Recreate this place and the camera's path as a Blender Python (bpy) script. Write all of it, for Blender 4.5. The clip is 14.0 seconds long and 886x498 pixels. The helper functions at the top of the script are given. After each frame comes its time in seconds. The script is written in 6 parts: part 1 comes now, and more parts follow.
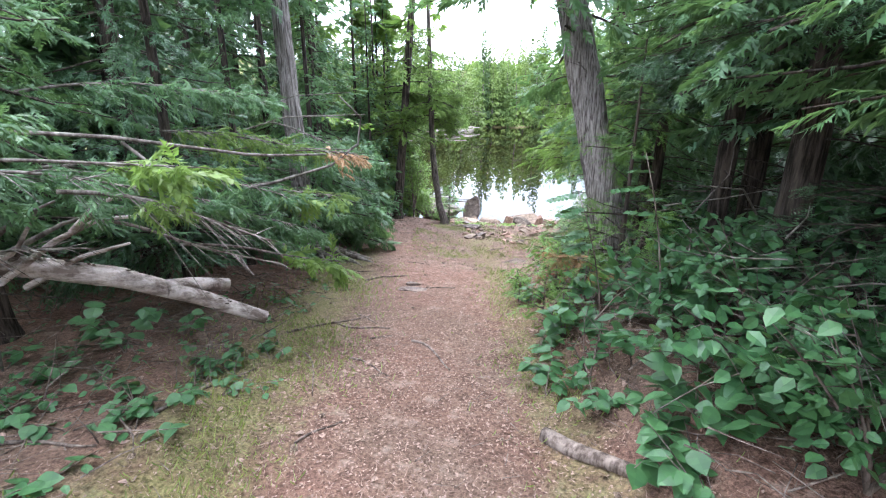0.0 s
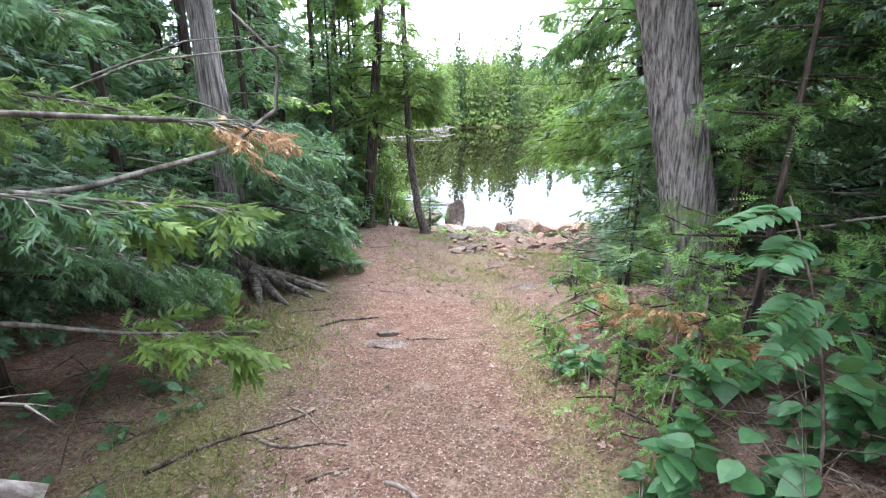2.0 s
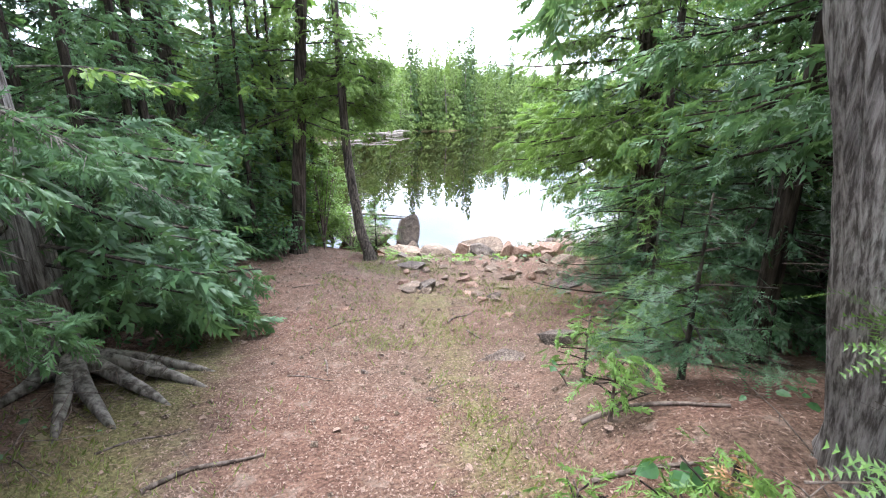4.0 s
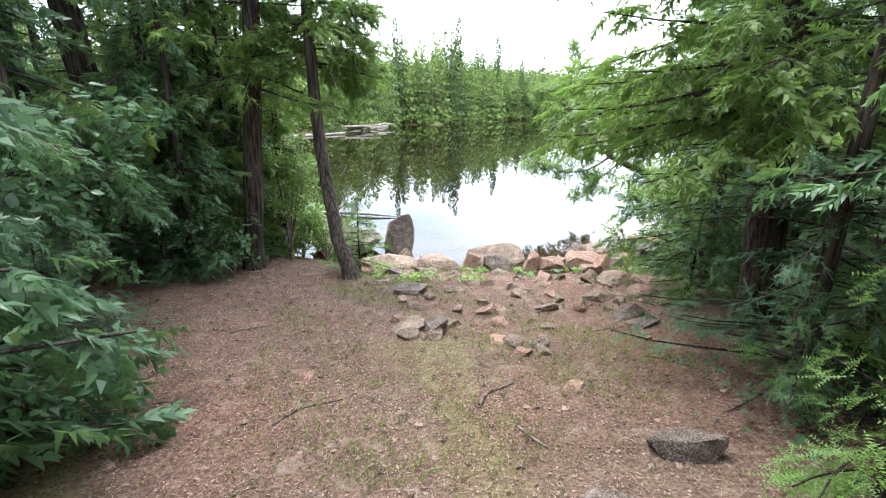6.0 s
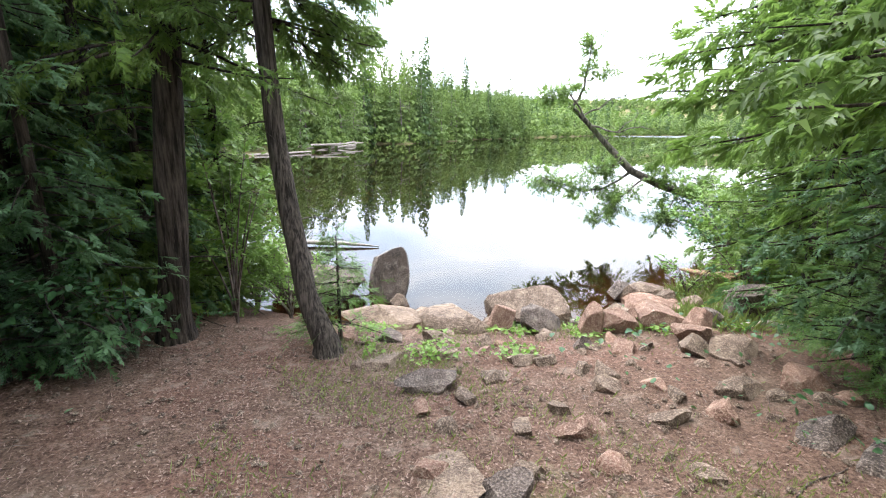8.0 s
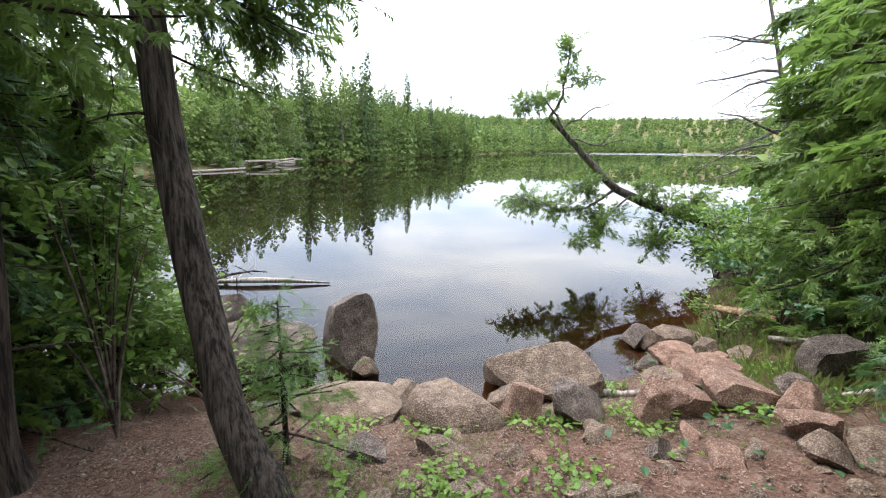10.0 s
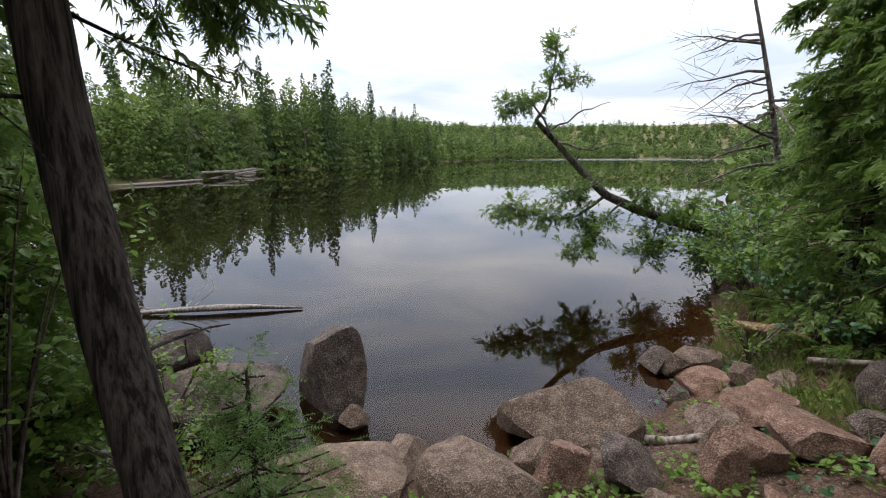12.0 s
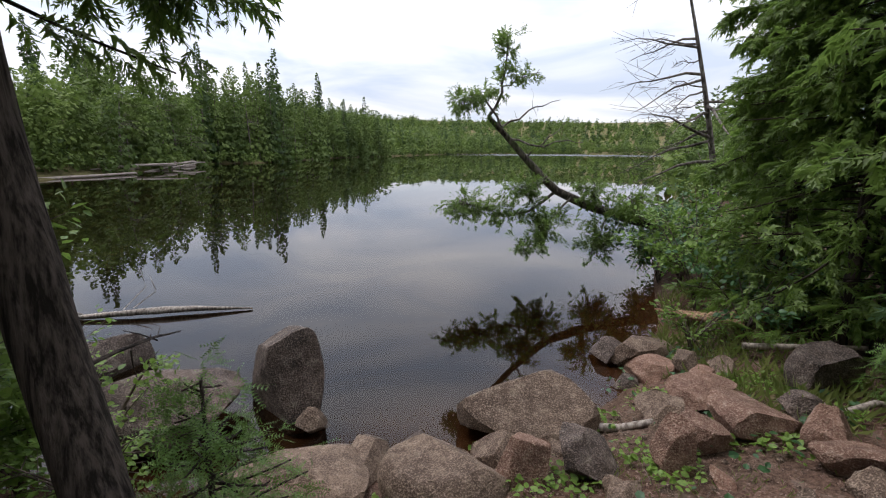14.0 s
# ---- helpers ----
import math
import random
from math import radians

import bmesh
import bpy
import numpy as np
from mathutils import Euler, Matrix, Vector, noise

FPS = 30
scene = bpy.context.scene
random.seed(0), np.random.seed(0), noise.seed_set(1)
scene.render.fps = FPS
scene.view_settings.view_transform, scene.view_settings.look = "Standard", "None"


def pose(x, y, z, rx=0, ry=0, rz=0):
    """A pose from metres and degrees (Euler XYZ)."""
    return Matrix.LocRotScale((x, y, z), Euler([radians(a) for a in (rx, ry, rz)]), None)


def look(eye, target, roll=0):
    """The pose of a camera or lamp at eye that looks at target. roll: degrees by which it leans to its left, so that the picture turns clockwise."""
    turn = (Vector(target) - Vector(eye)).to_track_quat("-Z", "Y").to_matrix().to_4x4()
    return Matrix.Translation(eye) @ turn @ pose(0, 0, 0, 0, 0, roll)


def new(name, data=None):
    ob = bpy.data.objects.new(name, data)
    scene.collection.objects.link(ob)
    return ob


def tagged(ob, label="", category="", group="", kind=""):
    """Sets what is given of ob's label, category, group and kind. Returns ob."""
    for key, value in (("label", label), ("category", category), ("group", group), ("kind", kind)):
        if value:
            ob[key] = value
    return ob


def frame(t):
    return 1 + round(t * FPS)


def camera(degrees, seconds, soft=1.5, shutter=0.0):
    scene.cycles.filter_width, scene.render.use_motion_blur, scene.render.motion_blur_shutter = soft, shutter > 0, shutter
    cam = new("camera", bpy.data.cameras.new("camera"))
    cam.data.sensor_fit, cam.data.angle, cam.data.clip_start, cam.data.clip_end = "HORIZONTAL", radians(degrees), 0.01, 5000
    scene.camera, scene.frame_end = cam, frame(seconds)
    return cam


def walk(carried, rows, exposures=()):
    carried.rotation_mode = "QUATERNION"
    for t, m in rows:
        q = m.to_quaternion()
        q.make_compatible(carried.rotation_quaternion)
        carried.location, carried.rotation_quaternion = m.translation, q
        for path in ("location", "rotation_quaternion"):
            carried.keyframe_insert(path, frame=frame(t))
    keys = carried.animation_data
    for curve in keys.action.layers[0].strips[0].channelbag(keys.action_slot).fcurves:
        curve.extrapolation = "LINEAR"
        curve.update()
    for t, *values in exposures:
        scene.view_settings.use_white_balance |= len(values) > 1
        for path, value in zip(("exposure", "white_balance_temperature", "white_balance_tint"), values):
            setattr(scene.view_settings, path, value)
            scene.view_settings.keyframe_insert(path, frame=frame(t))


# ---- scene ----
cam = camera(87.9, 14.0, 1.1)
PATH = [
    (0, (0.05, 0.018, 1.625), (0.04, 1.927, 1.028), 0.3),
    (0.5, (-0.054, 0.467, 1.577), (-0.129, 2.376, 0.986), 0.3),
    (1, (-0.062, 0.979, 1.482), (-0.096, 2.89, 0.895), 0.4),
    (1.5, (-0.081, 1.45, 1.368), (-0.031, 3.355, 0.762), 0.4),
    (2, (-0.065, 1.894, 1.315), (0.032, 3.802, 0.725), 0.3),
    (2.5, (-0.007, 2.385, 1.336), (0.209, 4.282, 0.739), 0.3),
    (3, (0.042, 2.825, 1.303), (0.289, 4.717, 0.705), 0.2),
    (3.5, (0.119, 3.25, 1.223), (0.339, 5.152, 0.647), 0.1),
    (3.7, (0.158, 3.454, 1.207), (0.399, 5.356, 0.636), 0.2),
    (5.8, (0.198, 5.514, 0.835), (0.541, 7.389, 0.23), 0.8),
    (6, (0.193, 5.695, 0.829), (0.535, 7.575, 0.24), 0.7),
    (6.5, (0.195, 6.207, 0.69), (0.524, 8.094, 0.112), 0.7),
    (7, (0.146, 6.713, 0.665), (0.537, 8.59, 0.096), 0.7),
    (7.5, (0.085, 7.17, 0.636), (0.52, 9.051, 0.115), 0.7),
    (8, (0.079, 7.675, 0.553), (0.56, 9.549, 0.047), 0.8),
    (8.2, (0.077, 7.866, 0.55), (0.596, 9.735, 0.062), 0.8),
    (10.3, (0.104, 9.244, 0.45), (0.841, 11.054, 0.026), 0.8),
    (10.5, (0.09, 9.329, 0.44), (0.84, 11.136, 0.026), 0.6),
    (11, (0.031, 9.507, 0.458), (0.809, 11.307, 0.064), 0.5),
    (11.5, (0.082, 9.696, 0.437), (0.883, 11.485, 0.042), 0.3),
    (12, (0.108, 9.814, 0.444), (0.962, 11.578, 0.043), 0.3),
    (12.5, (0.09, 9.823, 0.462), (1.006, 11.552, 0.047), 0.4),
    (13, (0.093, 9.832, 0.458), (1.064, 11.528, 0.031), 0.7),
    (13.5, (0.085, 9.847, 0.456), (1.096, 11.518, 0.029), 0.8),
    (14, (0.076, 9.859, 0.458), (1.111, 11.517, 0.036), 0.9),
]
STOPS = [(0.0, 2.55, 5800, 12), (2.0, 2.6, 5850, 11), (3.7, 2.5, 5950, 11), (6.0, 2.25, 6150, 9), (7.0, 2.13, 6200, 9), (8.2, 2.08, 6250, 10), (10.5, 1.1, 6300, 11), (11.2, 0.6, 6350, 12), (12.0, 0.32, 6450, 14), (12.6, 0.18, 6450, 15), (14.0, 0.18, 6450, 15)]
walk(cam, [(t, look(eye, target, roll)) for t, eye, target, roll in PATH], STOPS)
# ---- light ----
world = bpy.data.worlds.new("overcast_sky")
scene.world = world
world.use_nodes = True
wn, wl = world.node_tree.nodes, world.node_tree.links
wn.clear()
w_out, w_bg = wn.new("ShaderNodeOutputWorld"), wn.new("ShaderNodeBackground")
w_sky = wn.new("ShaderNodeTexSky")
w_sky.sky_type, w_sky.sun_disc = "NISHITA", False
w_sky.sun_elevation, w_sky.sun_rotation = radians(60), radians(-25)
w_coord, w_map, w_noise = wn.new("ShaderNodeTexCoord"), wn.new("ShaderNodeMapping"), wn.new("ShaderNodeTexNoise")
w_map.inputs["Scale"].default_value = (1.6, 1.6, 7.0)
w_noise.inputs["Scale"].default_value, w_noise.inputs["Detail"].default_value = 1.7, 5
w_noise.inputs["Distortion"].default_value = 0.6
w_ramp, w_mix = wn.new("ShaderNodeValToRGB"), wn.new("ShaderNodeMixRGB")
w_ramp.color_ramp.elements[0].position, w_ramp.color_ramp.elements[0].color = 0.34, (5.2, 5.9, 7.0, 1)
w_ramp.color_ramp.elements[1].position, w_ramp.color_ramp.elements[1].color = 0.66, (9.6, 9.5, 9.4, 1)
w_mix.inputs[0].default_value = 0.86
wl.new(w_coord.outputs["Generated"], w_map.inputs["Vector"])
wl.new(w_map.outputs[0], w_noise.inputs["Vector"])
wl.new(w_noise.outputs[0], w_ramp.inputs[0])
wl.new(w_sky.outputs[0], w_mix.inputs[1])
wl.new(w_ramp.outputs[0], w_mix.inputs[2])
w_sep, w_up, w_dome = wn.new("ShaderNodeSeparateXYZ"), wn.new("ShaderNodeMapRange"), wn.new("ShaderNodeMixRGB")
wl.new(w_coord.outputs["Generated"], w_sep.inputs[0])
w_up.inputs["From Min"].default_value, w_up.inputs["From Max"].default_value = 0.1, 0.9
w_up.inputs["To Min"].default_value, w_up.inputs["To Max"].default_value = 1.0, 2.1
wl.new(w_sep.outputs["Z"], w_up.inputs[0])
w_dome.blend_type, w_dome.inputs[0].default_value = "MULTIPLY", 1.0
wl.new(w_mix.outputs[0], w_dome.inputs[1])
wl.new(w_up.outputs[0], w_dome.inputs[2])
wl.new(w_dome.outputs[0], w_bg.inputs[0])
w_bg.inputs["Strength"].default_value = 0.12
wl.new(w_bg.outputs[0], w_out.inputs[0])
sun_data = bpy.data.lights.new("sun", "SUN")
sun_data.energy, sun_data.angle, sun_data.color = 1.4, radians(25), (1.0, 0.96, 0.9)
sun = new("sun", sun_data)
sun.matrix_world = look((0, 0, 40), (8, -17, 6))


# ---- materials ----
def node_mat(name):
    m = bpy.data.materials.new(name)
    m.use_nodes = True
    m.node_tree.nodes.clear()
    out = m.node_tree.nodes.new("ShaderNodeOutputMaterial")
    return m, m.node_tree.nodes, m.node_tree.links, out


def ramp(nodes, stops):
    r = nodes.new("ShaderNodeValToRGB")
    e = r.color_ramp.elements
    while len(e) < len(stops):
        e.new(0.5)
    for el, (p, c) in zip(e, stops):
        el.position, el.color = p, (*c, 1)
    return r


def noise_node(nodes, links, scale, detail=4, rough=0.55, coord="Object", stretch=None):
    tc = nodes.new("ShaderNodeTexCoord")
    n = nodes.new("ShaderNodeTexNoise")
    n.inputs["Scale"].default_value, n.inputs["Detail"].default_value = scale, detail
    n.inputs["Roughness"].default_value = rough
    src = tc.outputs[coord]
    if stretch:
        mp = nodes.new("ShaderNodeMapping")
        mp.inputs["Scale"].default_value = stretch
        links.new(src, mp.inputs["Vector"])
        src = mp.outputs[0]
    links.new(src, n.inputs["Vector"])
    return n


def mixed(nodes, links, fac, a, b, mode="MIX"):
    m = nodes.new("ShaderNodeMixRGB")
    m.blend_type = mode
    for sock, v in ((m.inputs[0], fac), (m.inputs[1], a), (m.inputs[2], b)):
        if hasattr(v, "is_linked"):
            links.new(v, sock)
        elif isinstance(v, tuple):
            sock.default_value = (*v, 1)
        else:
            sock.default_value = v
    return m.outputs[0]


def bumped(nodes, links, height, strength, distance):
    b = nodes.new("ShaderNodeBump")
    b.inputs["Strength"].default_value, b.inputs["Distance"].default_value = strength, distance
    links.new(height, b.inputs["Height"])
    return b.outputs[0]


def principled(nodes, links, out, color, rough=0.8, normal=None, spec=0.3):
    p = nodes.new("ShaderNodeBsdfPrincipled")
    if hasattr(color, "is_linked"):
        links.new(color, p.inputs["Base Color"])
    else:
        p.inputs["Base Color"].default_value = (*color, 1)
    p.inputs["Roughness"].default_value = rough
    p.inputs["Specular IOR Level"].default_value = spec
    if normal:
        links.new(normal, p.inputs["Normal"])
    links.new(p.outputs[0], out.inputs[0])
    return p


def leaf_mat(name, dark, light, through_amount=0.3, rough=0.45, spread=1.0, patch_size=1.3, tone=""):
    """Foliage: two tones that vary leaf by leaf and in patches, with light coming through."""
    m, n, l, out = node_mat(name)
    g = n.new("ShaderNodeNewGeometry")
    o = n.new("ShaderNodeObjectInfo")
    patch = noise_node(n, l, patch_size, 2)
    add = n.new("ShaderNodeMath")
    add.operation = "ADD"
    mul = n.new("ShaderNodeMath")
    mul.operation, mul.inputs[1].default_value = "MULTIPLY", 0.45 * spread
    l.new(g.outputs["Random Per Island"], mul.inputs[0])
    l.new(mul.outputs[0], add.inputs[0])
    sub = n.new("ShaderNodeMath")
    sub.operation, sub.inputs[1].default_value = "MULTIPLY", 0.75
    l.new(patch.outputs[0], sub.inputs[0])
    l.new(sub.outputs[0], add.inputs[1])
    add2 = n.new("ShaderNodeMath")
    add2.operation = "MULTIPLY_ADD"
    l.new(o.outputs["Random"], add2.inputs[0])
    add2.inputs[1].default_value = 0.22
    if tone:
        tn = n.new("ShaderNodeVertexColor")
        tn.layer_name = tone
        l.new(tn.outputs[0], add2.inputs[0])
        add2.inputs[1].default_value, sub.inputs[1].default_value = 0.62, 0.3
    l.new(add.outputs[0], add2.inputs[2])
    r = ramp(n, [(0.25, dark), (0.95, light)])
    l.new(add2.outputs[0], r.inputs[0])
    p = principled(n, l, out, r.outputs[0], rough, spec=0.35)
    t = n.new("ShaderNodeBsdfTranslucent")
    l.new(mixed(n, l, 0.5, r.outputs[0], (0.2, 0.32, 0.07)), t.inputs["Color"])
    mx = n.new("ShaderNodeMixShader")
    mx.inputs[0].default_value = through_amount
    l.new(p.outputs[0], mx.inputs[1])
    l.new(t.outputs[0], mx.inputs[2])
    l.new(mx.outputs[0], out.inputs[0])
    return m


def bark_mat(name, dark, light, scale=9.0, stretch=(1, 1, 0.12), depth=0.03, moss=0.0):
    m, n, l, out = node_mat(name)
    a = noise_node(n, l, scale, 6, 0.65, "Object", stretch)
    b = noise_node(n, l, 2.2, 3)
    fine = noise_node(n, l, 60, 3, 0.6, "Object", (1, 1, 0.3))
    r = ramp(n, [(0.40, dark), (0.60, light)])
    l.new(a.outputs[0], r.inputs[0])
    c = mixed(n, l, 0.55, r.outputs[0], ramp_of(n, l, b.outputs[0], (0.45, 0.45, 0.45), (1, 1, 1)), "MULTIPLY")
    c = mixed(n, l, 0.4, c, ramp_of(n, l, fine.outputs[0], (0.5, 0.5, 0.5), (1, 1, 1)), "MULTIPLY")
    if moss:
        k = ramp(n, [(0.55, (0, 0, 0)), (0.66, (moss, moss, moss))])
        l.new(b.outputs[0], k.inputs[0])
        c = mixed(n, l, k.outputs[0], c, (0.07, 0.10, 0.02))
    principled(n, l, out, c, 0.9, bumped(n, l, a.outputs[0], 0.9, depth), 0.15)
    return m


def ramp_of(n, l, value, a, b):
    r = ramp(n, [(0.35, a), (0.65, b)])
    l.new(value, r.inputs[0])
    return r.outputs[0]


def rock_mat(name, base, dark, speck, lichen=(0.32, 0.32, 0.27), lichen_amount=0.4):
    """Weathered granite: speckled grain, dull stains, pale lichen, a little colour from stone to stone."""
    m, n, l, out = node_mat(name)
    big = noise_node(n, l, 3.2, 5, 0.6)
    mid = noise_node(n, l, 14, 4, 0.65)
    grain = noise_node(n, l, 95, 2, 0.7)
    o = n.new("ShaderNodeObjectInfo")
    c = mixed(n, l, ramp_of(n, l, big.outputs[0], (0, 0, 0), (1, 1, 1)), dark, base)
    hue = n.new("ShaderNodeHueSaturation")
    l.new(c, hue.inputs["Color"])
    mr = n.new("ShaderNodeMapRange")
    mr.inputs["To Min"].default_value, mr.inputs["To Max"].default_value = 0.72, 1.25
    l.new(o.outputs["Random"], mr.inputs[0])
    l.new(mr.outputs[0], hue.inputs["Value"])
    g = ramp(n, [(0.5, (0, 0, 0)), (0.62, (0.7, 0.7, 0.7))])
    l.new(grain.outputs[0], g.inputs[0])
    c = mixed(n, l, g.outputs[0], hue.outputs[0], speck)
    g2 = ramp(n, [(0.36, (0.75, 0.75, 0.75)), (0.46, (0, 0, 0))])
    l.new(grain.outputs[0], g2.inputs[0])
    c = mixed(n, l, g2.outputs[0], c, dark)
    k = ramp(n, [(0.56, (0, 0, 0)), (0.66, (lichen_amount,) * 3)])
    l.new(mid.outputs[0], k.inputs[0])
    c = mixed(n, l, k.outputs[0], c, lichen)
    c = mixed(n, l, 0.75, c, ramp_of(n, l, mid.outputs[0], (0.55, 0.5, 0.46), (1.15, 1.12, 1.1)), "MULTIPLY")
    add = mixed(n, l, 0.35, mid.outputs[0], grain.outputs[0])
    principled(n, l, out, c, 0.82, bumped(n, l, add, 1.0, 0.045), 0.3)
    return m


def wood_mat(name, dark, light, stretch=(14, 14, 1.2)):
    m, n, l, out = node_mat(name)
    a = noise_node(n, l, 3.0, 5, 0.6, "Object", stretch)
    b = noise_node(n, l, 5.0, 3)
    c = mixed(n, l, ramp_of(n, l, a.outputs[0], (0, 0, 0), (1, 1, 1)), dark, light)
    c = mixed(n, l, 0.4, c, ramp_of(n, l, b.outputs[0], (0.4, 0.4, 0.4), (1, 1, 1)), "MULTIPLY")
    principled(n, l, out, c, 0.8, bumped(n, l, a.outputs[0], 0.5, 0.01), 0.2)
    return m


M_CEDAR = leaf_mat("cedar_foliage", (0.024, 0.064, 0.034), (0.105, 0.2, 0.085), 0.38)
# Lit copy of the cedar foliage: brighter lakeside light is put into its colour.
M_CEDAR_SUN = leaf_mat("cedar_foliage_sunlit", (0.045, 0.088, 0.02), (0.17, 0.255, 0.05), 0.5)
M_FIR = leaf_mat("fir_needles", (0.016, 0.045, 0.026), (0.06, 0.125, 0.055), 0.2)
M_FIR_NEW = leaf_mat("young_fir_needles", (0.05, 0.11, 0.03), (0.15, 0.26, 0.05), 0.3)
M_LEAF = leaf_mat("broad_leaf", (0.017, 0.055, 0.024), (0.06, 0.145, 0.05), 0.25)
# Lit copy of the broad leaf: sun on it is put into the yellower colour.
M_LEAF_SUNLIT = leaf_mat("broad_leaf_sunlit", (0.08, 0.16, 0.03), (0.22, 0.34, 0.06), 0.4)
M_DEADLEAF = leaf_mat("dead_cedar_frond", (0.22, 0.10, 0.045), (0.42, 0.24, 0.12), 0.15)
M_GRASS = leaf_mat("grass_blades", (0.07, 0.10, 0.025), (0.22, 0.24, 0.07), 0.3)
M_MOSS = leaf_mat("moss_tufts", (0.06, 0.08, 0.012), (0.17, 0.19, 0.03), 0.2)
M_LITTER = leaf_mat("leaf_litter", (0.07, 0.045, 0.035), (0.27, 0.185, 0.145), 0.0, 0.9, 1.6)
M_FARWOOD = leaf_mat("far_tree_foliage", (0.028, 0.054, 0.014), (0.175, 0.24, 0.055), 0.3, 0.7, 0.3, 0.33, "tone")
M_CEDAR_BARK = bark_mat("cedar_bark", (0.10, 0.083, 0.075), (0.43, 0.385, 0.36), 58, (1, 1, 0.04), 0.04)
M_DARK_BARK = bark_mat("dark_bark", (0.022, 0.017, 0.014), (0.11, 0.085, 0.07), 34, (1, 1, 0.1), 0.03)
M_SLIM_BARK = bark_mat("young_cedar_bark", (0.032, 0.026, 0.022), (0.16, 0.13, 0.11), 60, (1, 1, 0.045), 0.02)
M_TWIG = bark_mat("dead_twig_bark", (0.08, 0.065, 0.055), (0.27, 0.24, 0.21), 18, (1, 1, 0.4), 0.01)
M_MOSSY = bark_mat("mossy_bark", (0.035, 0.03, 0.025), (0.17, 0.145, 0.12), 22, (1, 1, 0.3), 0.03, 0.35)
M_BIRCH = bark_mat("weathered_birch_bark", (0.17, 0.13, 0.11), (0.58, 0.50, 0.46), 13, (0.3, 1, 1), 0.03)
M_STICK = bark_mat("stick_bark", (0.07, 0.05, 0.04), (0.24, 0.19, 0.16), 20, (1, 1, 0.4), 0.01)
M_WOOD = wood_mat("split_wood", (0.12, 0.06, 0.03), (0.46, 0.31, 0.19))
M_GREYWOOD = wood_mat("silvered_wood", (0.15, 0.12, 0.10), (0.48, 0.42, 0.36))
M_REDWOOD = wood_mat("rotten_red_wood", (0.12, 0.05, 0.028), (0.36, 0.18, 0.10))
M_ROCK_GREY = rock_mat("grey_granite", (0.19, 0.145, 0.12), (0.06, 0.047, 0.042), (0.29, 0.235, 0.2), (0.26, 0.24, 0.19), 0.25)
M_ROCK_TAN = rock_mat("tan_granite", (0.225, 0.165, 0.122), (0.10, 0.07, 0.053), (0.38, 0.29, 0.22), (0.30, 0.26, 0.2), 0.22)
M_ROCK_RED = rock_mat("red_granite", (0.31, 0.185, 0.132), (0.20, 0.115, 0.085), (0.44, 0.32, 0.25), lichen_amount=0.18)

# forest floor: reddish needle litter, moss and thin grass in patches, wet mud below the waterline, its colour darkened
# with depth
WATER = -1.55
M_GROUND, gn, gl, g_out = node_mat("forest_floor")
g1 = noise_node(gn, gl, 0.9, 4, 0.6)
g2 = noise_node(gn, gl, 7.0, 5, 0.65)
g3 = noise_node(gn, gl, 45.0, 4, 0.7)
g4 = noise_node(gn, gl, 160.0, 2, 0.7)
gc = mixed(gn, gl, ramp_of(gn, gl, g3.outputs[0], (0, 0, 0), (1, 1, 1)), (0.084, 0.055, 0.044), (0.238, 0.163, 0.132))
gc = mixed(gn, gl, 0.55, gc, ramp_of(gn, gl, g4.outputs[0], (0.45, 0.42, 0.40), (1.2, 1.2, 1.2)), "MULTIPLY")
gc = mixed(gn, gl, 0.6, gc, ramp_of(gn, gl, g2.outputs[0], (0.55, 0.5, 0.48), (1.1, 1.08, 1.02)), "MULTIPLY")
gc = mixed(gn, gl, 0.85, gc, ramp_of(gn, gl, g1.outputs[0], (1.06, 0.9, 0.84), (0.92, 0.97, 0.9)), "MULTIPLY")
gpale = ramp(gn, [(0.57, (0, 0, 0)), (0.68, (0.5, 0.5, 0.5))])
gl.new(g2.outputs[0], gpale.inputs[0])
gc = mixed(gn, gl, gpale.outputs[0], gc, (0.235, 0.185, 0.15))
gk = gn.new("ShaderNodeVertexColor")
gk.layer_name = "cover"
gs = gn.new("ShaderNodeSeparateColor")
gl.new(gk.outputs[0], gs.inputs[0])
gm = gn.new("ShaderNodeMath")
gm.operation = "MULTIPLY_ADD"
gl.new(g2.outputs[0], gm.inputs[0])
gm.inputs[1].default_value = 1.3
gadd = gn.new("ShaderNodeMath")
gadd.operation, gadd.inputs[1].default_value = "SUBTRACT", 1.0
gl.new(gs.outputs[0], gadd.inputs[0])
gl.new(gadd.outputs[0], gm.inputs[2])
gk2 = ramp(gn, [(0.0, (0, 0, 0)), (0.5, (0.75, 0.75, 0.75))])
gl.new(gm.outputs[0], gk2.inputs[0])
green = mixed(gn, gl, ramp_of(gn, gl, g3.outputs[0], (0, 0, 0), (1, 1, 1)), (0.06, 0.065, 0.02), (0.20, 0.19, 0.075))
gc = mixed(gn, gl, gk2.outputs[0], gc, green)
gpos = gn.new("ShaderNodeNewGeometry")
gsep = gn.new("ShaderNodeSeparateXYZ")
gl.new(gpos.outputs["Position"], gsep.inputs[0])
gmr = gn.new("ShaderNodeMapRange")
gmr.inputs["From Min"].default_value, gmr.inputs["From Max"].default_value = WATER + 0.05, WATER - 0.08
gl.new(gsep.outputs["Z"], gmr.inputs[0])
gc = mixed(gn, gl, gmr.outputs[0], gc, (0.07, 0.04, 0.02))
# The deeper bed is painted near black for light lost in the water.
gmd = gn.new("ShaderNodeMapRange")
gmd.inputs["From Min"].default_value, gmd.inputs["From Max"].default_value = WATER - 0.06, WATER - 0.34
gl.new(gsep.outputs["Z"], gmd.inputs[0])
